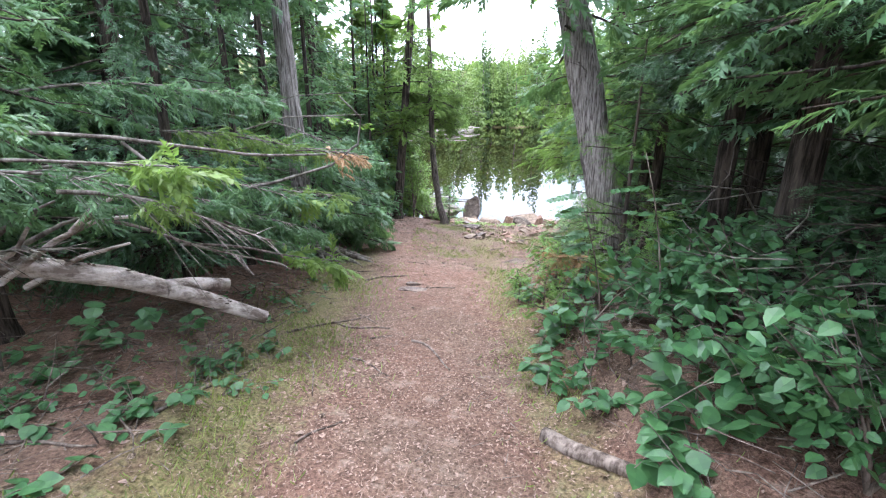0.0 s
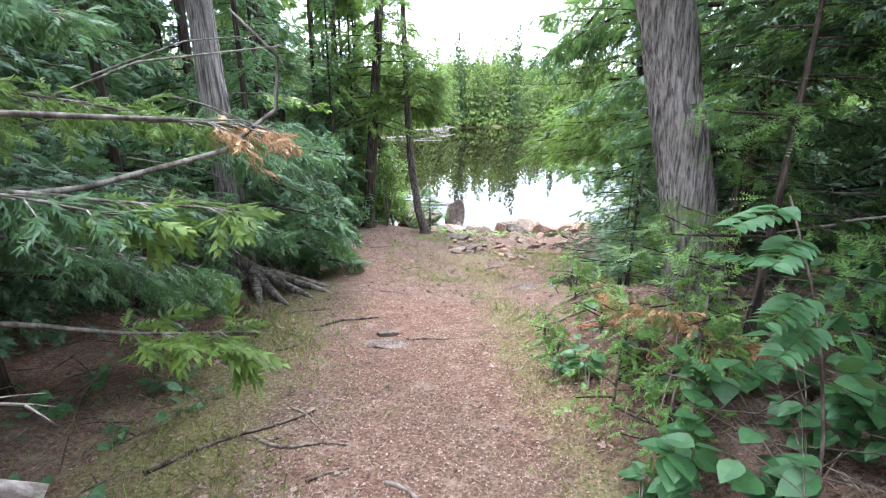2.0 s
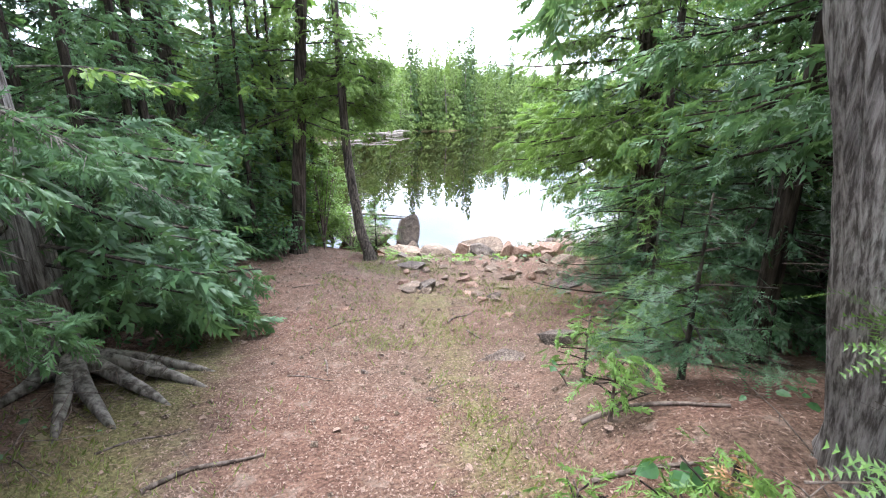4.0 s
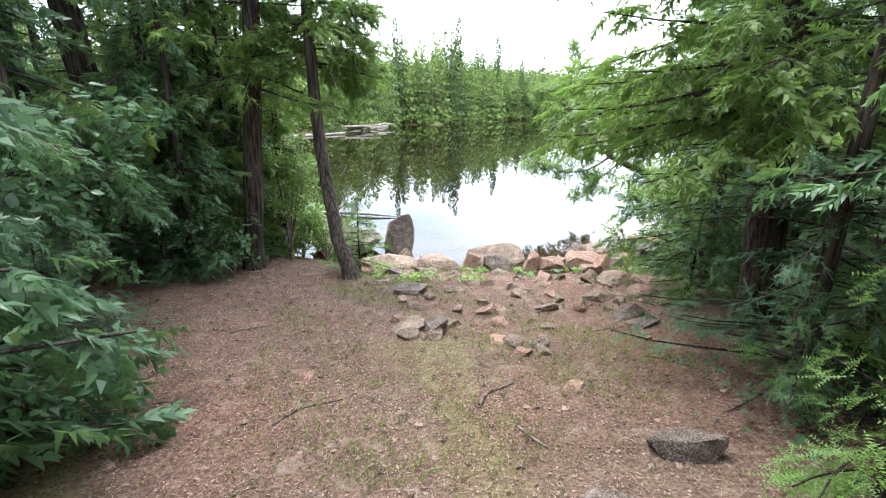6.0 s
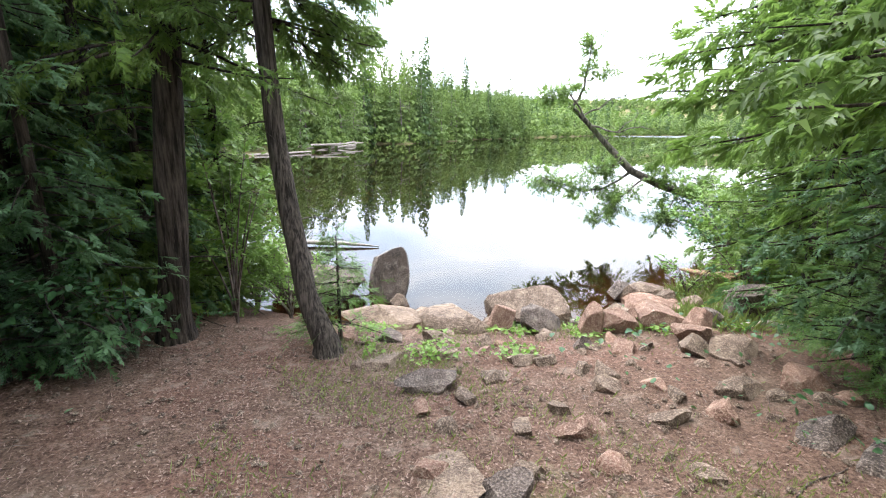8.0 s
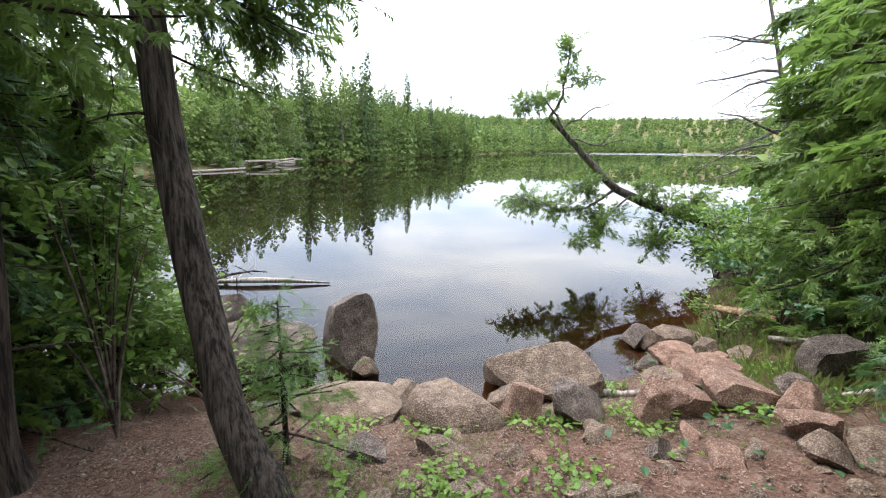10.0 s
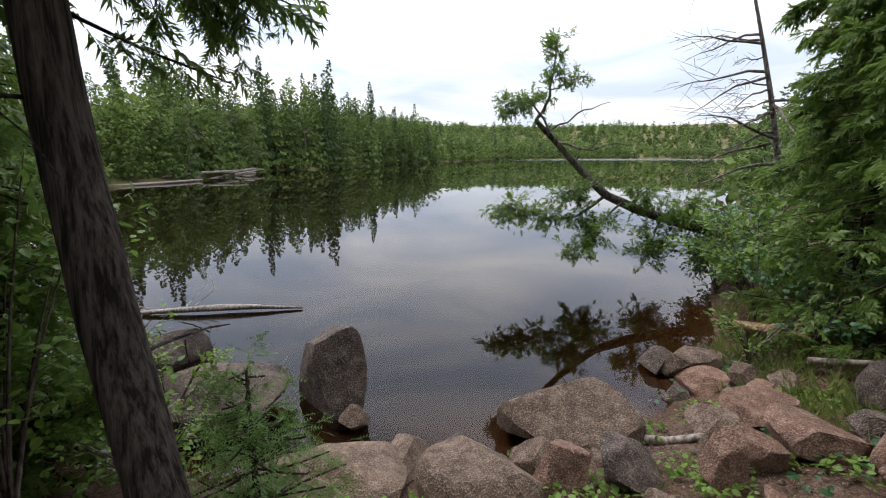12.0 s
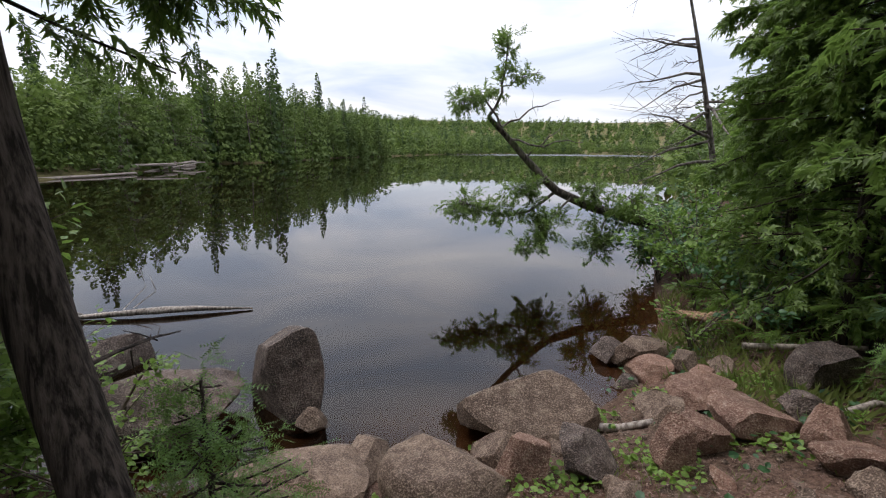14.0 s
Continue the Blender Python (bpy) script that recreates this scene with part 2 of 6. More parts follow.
gc = mixed(gn, gl, gmd.outputs[0], gc, (0.012, 0.009, 0.006))
gb = mixed(gn, gl, 0.5, g3.outputs[0], g2.outputs[0])
principled(gn, gl, g_out, gc, 0.95, bumped(gn, gl, gb, 1.0, 0.05), 0.1)

# still lake water, tea-coloured, ruffled far out
M_WATER, qn, ql, q_out = node_mat("lake_water")
qg = qn.new("ShaderNodeBsdfPrincipled")
qg.inputs["Base Color"].default_value, qg.inputs["IOR"].default_value = (0.30, 0.17, 0.085, 1), 1.33
qg.inputs["Transmission Weight"].default_value = 1.0
qpos = qn.new("ShaderNodeNewGeometry")
qsep = qn.new("ShaderNodeSeparateXYZ")
ql.new(qpos.outputs["Position"], qsep.inputs[0])
qmr = qn.new("ShaderNodeMapRange")
qmr.inputs["From Min"].default_value, qmr.inputs["From Max"].default_value = 135.0, 190.0
qmr.inputs["To Min"].default_value, qmr.inputs["To Max"].default_value = 0.0, 0.22
ql.new(qsep.outputs["Y"], qmr.inputs[0])
ql.new(qmr.outputs[0], qg.inputs["Roughness"])
ql.new(qg.outputs[0], q_out.inputs[0])


# ---- mesh helpers ----
def mesh_np(name, verts, faces, material=None, smooth=False):
    """A mesh from arrays: verts n x 3, faces m x 3 or m x 4."""
    verts, faces = np.asarray(verts, dtype=np.float32), np.asarray(faces, dtype=np.int32)
    me = bpy.data.meshes.new(name)
    k = faces.shape[1]
    me.vertices.add(len(verts))
    me.vertices.foreach_set("co", verts.ravel())
    me.loops.add(len(faces) * k)
    me.loops.foreach_set("vertex_index", faces.ravel())
    me.polygons.add(len(faces))
    me.polygons.foreach_set("loop_start", np.arange(0, len(faces) * k, k, dtype=np.int32))
    me.polygons.foreach_set("use_smooth", np.full(len(faces), smooth))
    me.update(calc_edges=True)
    if material:
        me.materials.append(material)
    return me


def part(name, mesh, parent, label=""):
    ob = new(name, mesh)
    ob.parent = parent
    return tagged(ob, label) if label else ob


def thing(name, x, y, z, label, category, group="", kind=""):
    ob = new(name)
    ob.location = (x, y, z)
    return tagged(ob, label, category, group, kind)


def tube(points, radii, sides=8, rough=0.0, ridges=0, seed=0, cap=True):
    """A tapered limb through the points: verts and quads. ridges: lengthwise bark ribs; rough: uneven girth."""
    rng = np.random.default_rng(seed)
    P = np.array(points, dtype=float)
    T = np.gradient(P, axis=0)
    T /= np.linalg.norm(T, axis=1)[:, None] + 1e-9
    ref = np.array([0.0, 0.0, 1.0]) if abs(T[0][2]) < 0.8 else np.array([1.0, 0.0, 0.0])
    rings, ph = [], rng.uniform(0, 6.28, 4)
    a = np.linspace(0, 2 * np.pi, sides, endpoint=False)
    for i, (p, t, r) in enumerate(zip(P, T, radii)):
        u = np.cross(t, ref)
        u /= np.linalg.norm(u) + 1e-9
        v = np.cross(u, t)
        g = np.ones(sides)
        if rough:
            g += rough * (np.sin(2 * a + ph[0] + i * 0.5) * 0.5 + np.sin(3 * a + ph[1] - i * 0.8) * 0.5) + rng.normal(0, rough * 0.25, sides)
        if ridges:
            g += 0.045 * np.sign(np.sin(ridges * a + 0.9 * np.sin(i * 0.35 + ph[2]))) * (0.5 + 0.5 * np.sin(5 * a + ph[3] + i * 0.21))
        rings.append(p + r * g[:, None] * (np.cos(a)[:, None] * u + np.sin(a)[:, None] * v))
    V = np.concatenate(rings)
    n = len(P)
    j = np.arange(sides)
    F = np.concatenate([np.stack([i * sides + j, i * sides + (j + 1) % sides, (i + 1) * sides + (j + 1) % sides, (i + 1) * sides + j], 1) for i in range(n - 1)])
    if cap:
        for ring, centre in ((0, P[0]), (n - 1, P[-1])):
            c = len(V)
            V = np.vstack([V, centre])
            k = ring * sides
            F = np.vstack([F, np.stack([np.full(sides, c), k + j, k + (j + 1) % sides, np.full(sides, c)], 1)])
    return V, F


def tri_quads(F):
    """Quads to triangles (drops the empty halves of cap fans)."""
    A, B = F[:, [0, 1, 2]], F[:, [0, 2, 3]]
    B = B[(B[:, 0] != B[:, 2])]
    return np.vstack([A, B])


def joined(pieces):
    V, F, off = [], [], 0
    for v, f in pieces:
        V.append(v)
        F.append(tri_quads(f) if f.shape[1] == 4 else f)
        F[-1] = F[-1] + off
        off += len(v)
    return np.vstack(V), np.vstack(F)


# ---- sprays and leaves: small templates, laid out by arrays ----
def cedar_spray(n=12, width=0.15, leaflet=0.42, seed=1):
    """A cedar spray, x along it: a short rachis and an uneven fan of blunt, pointed leaflets."""
    rng = np.random.default_rng(seed)
    T = [[(0, -0.015, 0), (0, 0.015, 0), (0.85, 0, -0.1)]]
    for i in range(n):
        u = 0.08 + 0.82 * (i + rng.uniform(0, 0.8)) / n
        a = (-1) ** i * rng.uniform(0.35, 1.15) * (1.1 - 0.5 * u)
        ln = leaflet * rng.uniform(0.7, 1.15) * (1.15 - 0.55 * u)
        c, s = math.cos(a), math.sin(a)
        z = -0.1 * u * u
        lift = rng.normal(-0.06, 0.09)
        e = (u + c * ln, s * ln, z + lift)
        w = width * rng.uniform(0.7, 1.2) / 2
        T.append([(u + s * w, -c * w, z), e, (u - s * w + c * 0.08, c * w + s * 0.08, z + 0.03)])
    return np.array(T, dtype=np.float32)


def fir_spray(n=9, needle=0.14, width=0.06):
    """A fir shoot: needles in two rows on a twig, and two side shoots."""
    T = []

    def shoot(o, ang, ln, m):
        c, s = math.cos(ang), math.sin(ang)
        T.append([(o[0], o[1] - 0.008, 0), (o[0], o[1] + 0.008, 0), (o[0] + c * ln, o[1] + s * ln, -0.05)])
        for i in range(m):
            u = ln * (0.1 + 0.88 * i / m)
            for k in (-1, 1):
                a2 = ang + k * 0.95
                nl = needle * (1 - 0.4 * i / m)
                b = (o[0] + c * u, o[1] + s * u, -0.05 * u / ln)
                T.append([b, (b[0] + c * width, b[1] + s * width, b[2]), (b[0] + math.cos(a2) * nl, b[1] + math.sin(a2) * nl, b[2] + 0.02)])

    shoot((0, 0), 0, 1, n)
    shoot((0.3, 0), 0.7, 0.5, n // 2)
    shoot((0.35, 0), -0.7, 0.5, n // 2)
    return np.array(T, dtype=np.float32)


def coarse_spray(n=4, seed=0, width=0.34):
    """A few ragged broad blades, for foliage deep in the wood or far off."""
    rng = np.random.default_rng(seed)
    T = []
    for i in range(n):
        a = (i - (n - 1) / 2) * 0.55 + rng.normal(0, 0.15)
        ln, b = rng.uniform(0.7, 1.0), rng.uniform(0, 0.2)
        c, s = math.cos(a), math.sin(a)
        z = rng.uniform(-0.25, 0.05)
        m, w = 0.45 * ln, width * rng.uniform(0.7, 1.2) / 2
        T.append([(b, 0, 0), (b + c * m + s * w, s * m - c * w, z * 0.4), (b + c * ln, s * ln, z)])
        T.append([(b, 0, 0), (b + c * ln, s * ln, z), (b + c * m - s * w, s * m + c * w, z * 0.4)])
    return np.array(T, dtype=np.float32)


def blade():
    return np.array([[(0, -0.03, 0), (0, 0.03, 0), (0.6, 0.02, 0.12)], [(0, -0.03, 0), (0.6, 0.02, 0.12), (1, 0, 0.0)]], dtype=np.float32)


def leaf_tris(wide=0.36, fold=0.06):
    """An ovate leaf, pointed, a little folded along its midrib."""
    rim = [(0, 0), (0.14, 0.62), (0.34, 1.0), (0.58, 0.86), (0.8, 0.45)]
    T, mid = [], lambda u: (u, 0, -0.16 * u * u)
    for s in (-1, 1):
        for (u0, w0), (u1, w1) in zip(rim[:-1], rim[1:]):
            p0, p1 = (u0, s * w0 * wide, fold * w0 - 0.16 * u0 * u0), (u1, s * w1 * wide, fold * w1 - 0.16 * u1 * u1)
            if u0 > 0:
                T.append([mid(u0), p0, p1])
            T.append([mid(u0), p1, mid(u1)])
        T.append([mid(0.8), (0.8, s * 0.45 * wide, fold * 0.45 - 0.1), (1.0, 0, -0.17)])
    return np.array(T, dtype=np.float32)


def leaf_small(wide=0.34):
    """A plain pointed leaf, folded along its midrib."""
    T = []
    for s in (-1, 1):
        a, b = (0.3, s * wide, 0.03), (0.68, s * wide * 0.75, -0.05)
        T += [[(0, 0, 0), a, (0.5, 0, -0.05)], [a, b, (0.5, 0, -0.05)], [(0.5, 0, -0.05), b, (1, 0, -0.16)]]
    return np.array(T, dtype=np.float32)


def lay(template, pos, along, up, size):
    """Copies of a template at pos (n x 3), x along 'along', z near 'up', scaled by size (n): verts and triangles."""
    along = along / (np.linalg.norm(along, axis=1)[:, None] + 1e-9)
    side = np.cross(up, along)
    side /= np.linalg.norm(side, axis=1)[:, None] + 1e-9
    nrm = np.cross(along, side)
    t = template.reshape(-1, 3)
    V = pos[:, None, :] + size[:, None, None] * (t[None, :, 0:1] * along[:, None, :] + t[None, :, 1:2] * side[:, None, :] + t[None, :, 2:3] * nrm[:, None, :])
    V = V.reshape(-1, 3)
    return V, np.arange(len(V)).reshape(-1, 3)


# ---- the lie of the land ----
SHORE_NEAR = [(-14, 24), (-6, 15.5), (-3, 14), (-1, 13.3), (0, 12.6), (0.7, 12.25), (1.5, 12.05), (2.4, 11.85), (3.2, 12.05), (4, 12.4), (5, 12.9), (7, 14.3), (10, 16)]
SHORE_FAR = [(30, 28), (90, 66), (200, 140), (360, 235), (330, 300), (180, 240), (110, 185), (56, 128), (30, 100), (12, 73), (5, 70), (1.2, 57), (-4.9, 44), (-12, 37), (-20, 32)]
LAKE = np.array(SHORE_NEAR + SHORE_FAR, dtype=float)


def shore_distance(x, y):
    """Metres from the waterline, positive on land."""
    x, y = np.asarray(x, float), np.asarray(y, float)
    best, inside = np.full(x.shape, 1e9), np.zeros(x.shape, bool)
    for (ax, ay), (bx, by) in zip(LAKE, np.roll(LAKE, -1, axis=0)):
        dx, dy = bx - ax, by - ay
        u = np.clip(((x - ax) * dx + (y - ay) * dy) / (dx * dx + dy * dy), 0, 1)
        best = np.minimum(best, np.hypot(x - ax - u * dx, y - ay - u * dy))
        if dy:
            inside ^= ((ay > y) != (by > y)) & (x < dx * (y - ay) / dy + ax)
    return np.where(inside, -best, best)


RISE_AT = [-60, -6, -2, -0.5, 0, 0.4, 1.1, 2.1, 3.1, 5.1, 6.1, 8.7, 12.1, 30, 60, 120, 300, 900]
RISE = [-4, -1.2, -0.5, -0.14, 0, 0.16, 0.33, 0.45, 0.56, 0.70, 0.88, 1.19, 1.57, 2.6, 4.2, 9, 36, 80]


def wobble(x, y, seed):
    r = np.random.default_rng(seed)
    z = 0
    for k in range(7):
        f, a, p = 0.5 * 1.75 ** k, r.uniform(0, 6.28), r.uniform(0, 6.28)
        z = z + np.sin(f * (x * math.cos(a) + y * math.sin(a)) + p + 1.3 * np.sin(f * 0.6 * (y * math.cos(a) - x * math.sin(a)) + p)) / 1.55 ** k
    return z


def land(x, y):
    x, y = np.asarray(x, float), np.asarray(y, float)
    z = WATER + np.interp(shore_distance(x, y), RISE_AT, RISE)
    step = np.clip((x - 0.65) / 1.0, 0, 1)
    z = z + 0.42 * step * step * (3 - 2 * step) * np.clip((y - 0.0) / 2, 0, 1) * np.clip((7.4 - y) / 2.2, 0, 1)
    left = np.clip((-1.1 - x) / 1.5, 0, 1)
    z = z + 0.12 * left * np.clip((9 - y) / 3, 0, 1)
    trail = np.exp(-((x + 0.05) / 0.75) ** 2)
    z = z + (0.018 + 0.03 * (1 - trail)) * wobble(x, y, 4) * np.clip(12.4 - y, 0.1, 1)
    return z


def land_at(x, y):
    return float(land(np.array([x]), np.array([y]))[0])


def graded(lo, a, b, hi, fine, grow=1.12):
    mid = list(np.arange(a, b, fine))
    out, s = [], fine
    v = b
    while v < hi:
        out.append(v)
        s *= grow
        v += s
    out.append(hi)
    low, s, v = [], fine, a - fine
    while v > lo:
        low.append(v)
        s *= grow
        v -= s
    low.append(lo)
    return np.array(low[::-1] + mid + out)


gx, gy = graded(-1500, -4.5, 5.5, 1500, 0.08), graded(-1200, -1.5, 13.5, 1800, 0.08)
GX, GY = np.meshgrid(gx, gy)
GZ = land(GX.ravel(), GY.ravel()).reshape(GX.shape)
nx, ny = len(gx), len(gy)
ii = (np.arange(ny - 1)[:, None] * nx + np.arange(nx - 1)[None, :]).ravel()
ground_mesh = mesh_np("ground", np.stack([GX.ravel(), GY.ravel(), GZ.ravel()], 1), np.stack([ii, ii + 1, ii + nx + 1, ii + nx], 1), M_GROUND, True)
# how green the floor is: thin moss and grass along the edges of the trail
edge = np.exp(-((GX + 1.15 + 0.1 * GY * 0.4) / 0.55) ** 2) * 0.8 + np.exp(-((GX - 0.75) / 0.35) ** 2) * 0.6
edge = edge * np.clip((9.5 - GY) / 2, 0.25, 1) + 0.55 * np.exp(-((GX - 0.7) / 0.9) ** 2 - ((GY - 8.9) / 0.6) ** 2) + 0.6 * np.exp(-((GX - 3.6) / 0.6) ** 2 - ((GY - 11.2) / 0.6) ** 2)
edge = np.clip(edge + np.where((shore_distance(GX, GY) > 40) | (GY > 18), 1.0, 0), 0, 1)
cover = ground_mesh.color_attributes.new("cover", "FLOAT_COLOR", "POINT")
cover.data.foreach_set("color", np.stack([edge.ravel(), edge.ravel() * 0, edge.ravel() * 0, np.ones(edge.size)], 1).astype(np.float32).ravel())
ground = tagged(new("ground", ground_mesh), "reddish-brown forest floor of needle litter sloping to the lake", "ground", kind="structure")

water = new("water", mesh_np("water", [(-25, 10, WATER), (420, 10, WATER), (420, 330, WATER), (-25, 330, WATER)], [(0, 1, 2, 3)], M_WATER))
water.visible_shadow = False
tagged(water, "still tea-brown lake mirroring the sky and far woods", "lake", kind="structure")


# ---- trees ----
TRAIL = np.array([(0.05, -1.0), (0.0, 0.5), (-0.07, 1.9), (0.15, 3.5), (0.2, 5.5), (0.1, 7.5), (0.09, 9.0), (0.09, 9.9)])


def trail_distance(p):
    best = np.full(len(p), 1e9)
    for a, b in zip(TRAIL[:-1], TRAIL[1:]):
        d = b - a
        u = np.clip(((p[:, :2] - a) @ d) / (d @ d), 0, 1)
        best = np.minimum(best, np.linalg.norm(p[:, :2] - a - u[:, None] * d, axis=1))
    return best


def over_log(p):
    """Where the brush opens above the fallen birch and low down along the trail."""
    d = np.hypot(p[:, 0], p[:, 1])
    low = (p[:, 0] < -0.9) & (p[:, 0] > -2.7) & (p[:, 1] < 7.5) & (p[:, 2] < land(p[:, 0], p[:, 1]) + 0.5)
    return low | (p[:, 0] < -0.5) & (p[:, 0] > -4.2) & (p[:, 1] < 3.2) & (d < 4.1) & (p[:, 2] < 1.7 - 0.22 * d)


SPRAY = {"lace": cedar_spray(20, 0.075, 0.36, 3), "cedar": cedar_spray(14, 0.105, 0.4, 1), "cedar_far": cedar_spray(7, 0.18, 0.5, 2), "fir": fir_spray(11, 0.13, 0.042), "fir_far": fir_spray(4, 0.2, 0.07), "coarse": coarse_spray(4), "leaf": leaf_small(), "blade": blade()}


def boughs(rng, H, base, R, count, droop, style, spray, size, spin=(0, 6.283), shape=0.8, axis=None, gap=0.11, low=1.9, tilt=0.65):
    """Limbs and the sprays on them: limb pieces, and arrays of place, direction, up and size."""
    limbs, pos, along, ups, sizes = [], [], [], [], []
    for i in range(count):
        f = rng.uniform(0, 1) ** low
        z = base + (H - base) * f
        az = rng.uniform(*spin)
        ln = R * max(0.12, (1 - f)) ** shape * rng.uniform(0.65, 1.1)
        rise = rng.uniform(-0.1, 0.3) - 0.55 * droop
        k = 5
        u = np.linspace(0, 1, k)
        o = np.array(axis(z)) if axis else np.array((0, 0, z))
        yaw = az + rng.normal(0, 0.15) * u
        pts = o + np.stack([np.cos(yaw) * u * ln, np.sin(yaw) * u * ln, (rise * u - droop * 0.75 * u * u + 0.6 * droop * u ** 3) * ln], 1)
        limbs.append(tube(pts, 0.004 + 0.016 * ln * (1 - u) ** 1.0 * 0.6, 3, cap=False))
        m = max(3, int(ln / gap))
        uu = rng.uniform(0.12, 1.0, m * 2)
        P = np.stack([np.interp(uu, u, pts[:, c]) for c in range(3)], 1)
        tang = np.array([math.cos(az), math.sin(az), rise * 0.6])
        side = np.array([-math.sin(az), math.cos(az), 0])
        sg = rng.choice([-1.0, 1.0], len(uu))
        spread = rng.uniform(0.25, 1.15, len(uu)) * (1.15 - uu)
        A = tang * 0.8 + side * (sg * (0.25 + spread))[:, None] + np.stack([rng.normal(0, 0.75 * tilt, len(uu)), rng.normal(0, 0.75 * tilt, len(uu)), rng.normal(-0.2 - 0.35 * tilt, 0.12 + 0.4 * tilt, len(uu))], 1)
        P = P + rng.normal(0, 0.07 * tilt, P.shape)
        U = np.stack([rng.normal(0, tilt, len(uu)), rng.normal(0, tilt, len(uu)), np.ones(len(uu))], 1)
        pos.append(P)
        along.append(A)
        ups.append(U)
        sizes.append(size * rng.uniform(0.6, 1.2, len(uu)) * (0.75 + 0.35 * min(1, ln)))
    return limbs, np.concatenate(pos), np.concatenate(along), np.concatenate(ups), np.concatenate(sizes)


def conifer(name, x, y, H, R, base, r0, label, seed, spray="cedar_far", leaf=None, bark=None, count=60, droop=0.35, size=0.34, lean=(0, 0), spin=(0, 6.283), keep=0.75, dead=0, shape=1.25, ridges=0, sides=10, axis=None, gap=0.085, category="tree", group="trees along the trail", low=1.9, tilt=0.65):
    """A conifer: trunk with a root flare, limbs, a crown of flat sprays with gaps, and bare dead twigs below it."""
    rng = np.random.default_rng(seed)
    z0 = land_at(x, y)
    t = thing(name, x, y, z0, label, category, group)
    line = axis or (lambda z: (lean[0] * z / H, lean[1] * z / H, z))
    if H < 1.6:
        zs = np.linspace(-0.04, H, 9)
    elif sides > 14:
        zs = np.concatenate([[-0.2, -0.05, 0.03, 0.1, 0.2, 0.35], np.linspace(0.5, 4.2, 34), np.linspace(4.6, H, 10)])
    else:
        zs = np.concatenate([[-0.2, 0.0, 0.08, 0.2, 0.45], np.linspace(0.9, H, 10)])
    pts = [line(z) for z in zs]
    rad = [r0 * (1.0 - 0.9 * max(0, z) / H) * (1 + 0.42 * math.exp(-max(z, 0) / 0.12)) + 0.004 for z in zs]
    part("trunk", mesh_np("trunk", *tube(pts, rad, sides, 0.06 if sides > 14 else 0.09, ridges, seed), bark or M_DARK_BARK, True), t)
    limbs, P, A, U, S = boughs(rng, H, base, R, count, droop, "", spray, size, spin, shape, line, gap, low, tilt)
    wp = P + np.array([x, y, z0]) + A / np.linalg.norm(A, axis=1)[:, None] * S[:, None] * 0.6
    ok = (trail_distance(wp) > keep) | (wp[:, 2] > 2.6)
    ok &= wp[:, 2] > np.maximum(land(wp[:, 0], wp[:, 1]), WATER) + 0.05
    ok &= ~over_log(wp)
    high = P[:, 2] > 4.5
    # Crown above 4.5 m, out of view: its density is set to shade ground.
    top = ok & high & (rng.uniform(0, 1, len(P)) < (0.9 if y < 5 and x > 0 else 0.04 if y < 5 else 0.4 if x < -1 else 0.1))
    ok &= ~high
    o = np.array([x, y, z0])
    cut = []
    for v, f in limbs:
        bad = ((trail_distance(v + o) < keep) & (v[:, 2] + z0 < 2.6)) | over_log(v + o)
        f = f[~bad[f].any(1)]
        if len(f):
            cut.append((v, f))
    limbs = cut
    for _ in range(dead):
        z = rng.uniform(0.3, max(base, 0.8) + 0.8)
        az, ln = rng.uniform(0, 6.28), rng.uniform(0.25, 0.9)
        k = np.linspace(0, 1, 4)
        o = np.array(line(z))
        q = o + np.stack([np.cos(az + 0.3 * k) * k * ln, np.sin(az + 0.3 * k) * k * ln, (-0.25 * k * k + 0.1 * k) * ln], 1)
        if trail_distance(q[-1:] + np.array([x, y, z0]))[0] > keep:
            limbs.append(tube(q, 0.003 + 0.006 * (1 - k), 3, cap=False))
            for s in (0.5, 0.75):
                b = q[0] + (q[-1] - q[0]) * s
                e = b + np.array([rng.normal(0, 0.13), rng.normal(0, 0.13), rng.normal(-0.05, 0.1)])
                limbs.append(tube([b, (b + e) / 2 + rng.normal(0, 0.01, 3), e], [0.003, 0.0025, 0.0015], 3, cap=False))
    tagged(part("branchwork", mesh_np("branchwork", *joined(limbs), M_DARK_BARK, True), t, "thin dark limbs and dead twigs"), kind="stuff")
    part("crown", mesh_np("crown", *joined([lay(SPRAY[spray], P[ok], A[ok], U[ok], S[ok]), lay(SPRAY["coarse"], P[top], A[top], U[top], 1.7 * S[top])]), leaf or M_CEDAR), t, "flat sprays of green foliage")
    return t


# the great cedar beside the trail, and the pale one across from it
conifer("cedar_tree", 1.93, 4.83, 13, 2.0, 2.3, 0.17, "large old cedar with ridged grey bark beside the trail", 11, "cedar", M_CEDAR, M_CEDAR_BARK, 46, 0.35, 0.28, (-3.4, 0.5), keep=0.9, ridges=21, sides=64, dead=6)
conifer("cedar_tree", -2.17, 7.12, 13, 1.9, 0.5, 0.15, "grey-barked cedar with drooping boughs and bare roots", 12, "cedar", M_CEDAR, M_CEDAR_BARK, 80, 0.45, 0.27, (-0.5, 0.3), keep=0.95, ridges=14, sides=48, dead=6)
conifer("cedar_tree", -1.2, 11.65, 11, 1.5, 2.2, 0.115, "straight dark-barked cedar at the edge of the bank", 13, "lace", M_CEDAR_SUN, M_DARK_BARK, 60, 0.4, 0.19, (1.0, 0), keep=0.6, ridges=9, sides=24, dead=5)
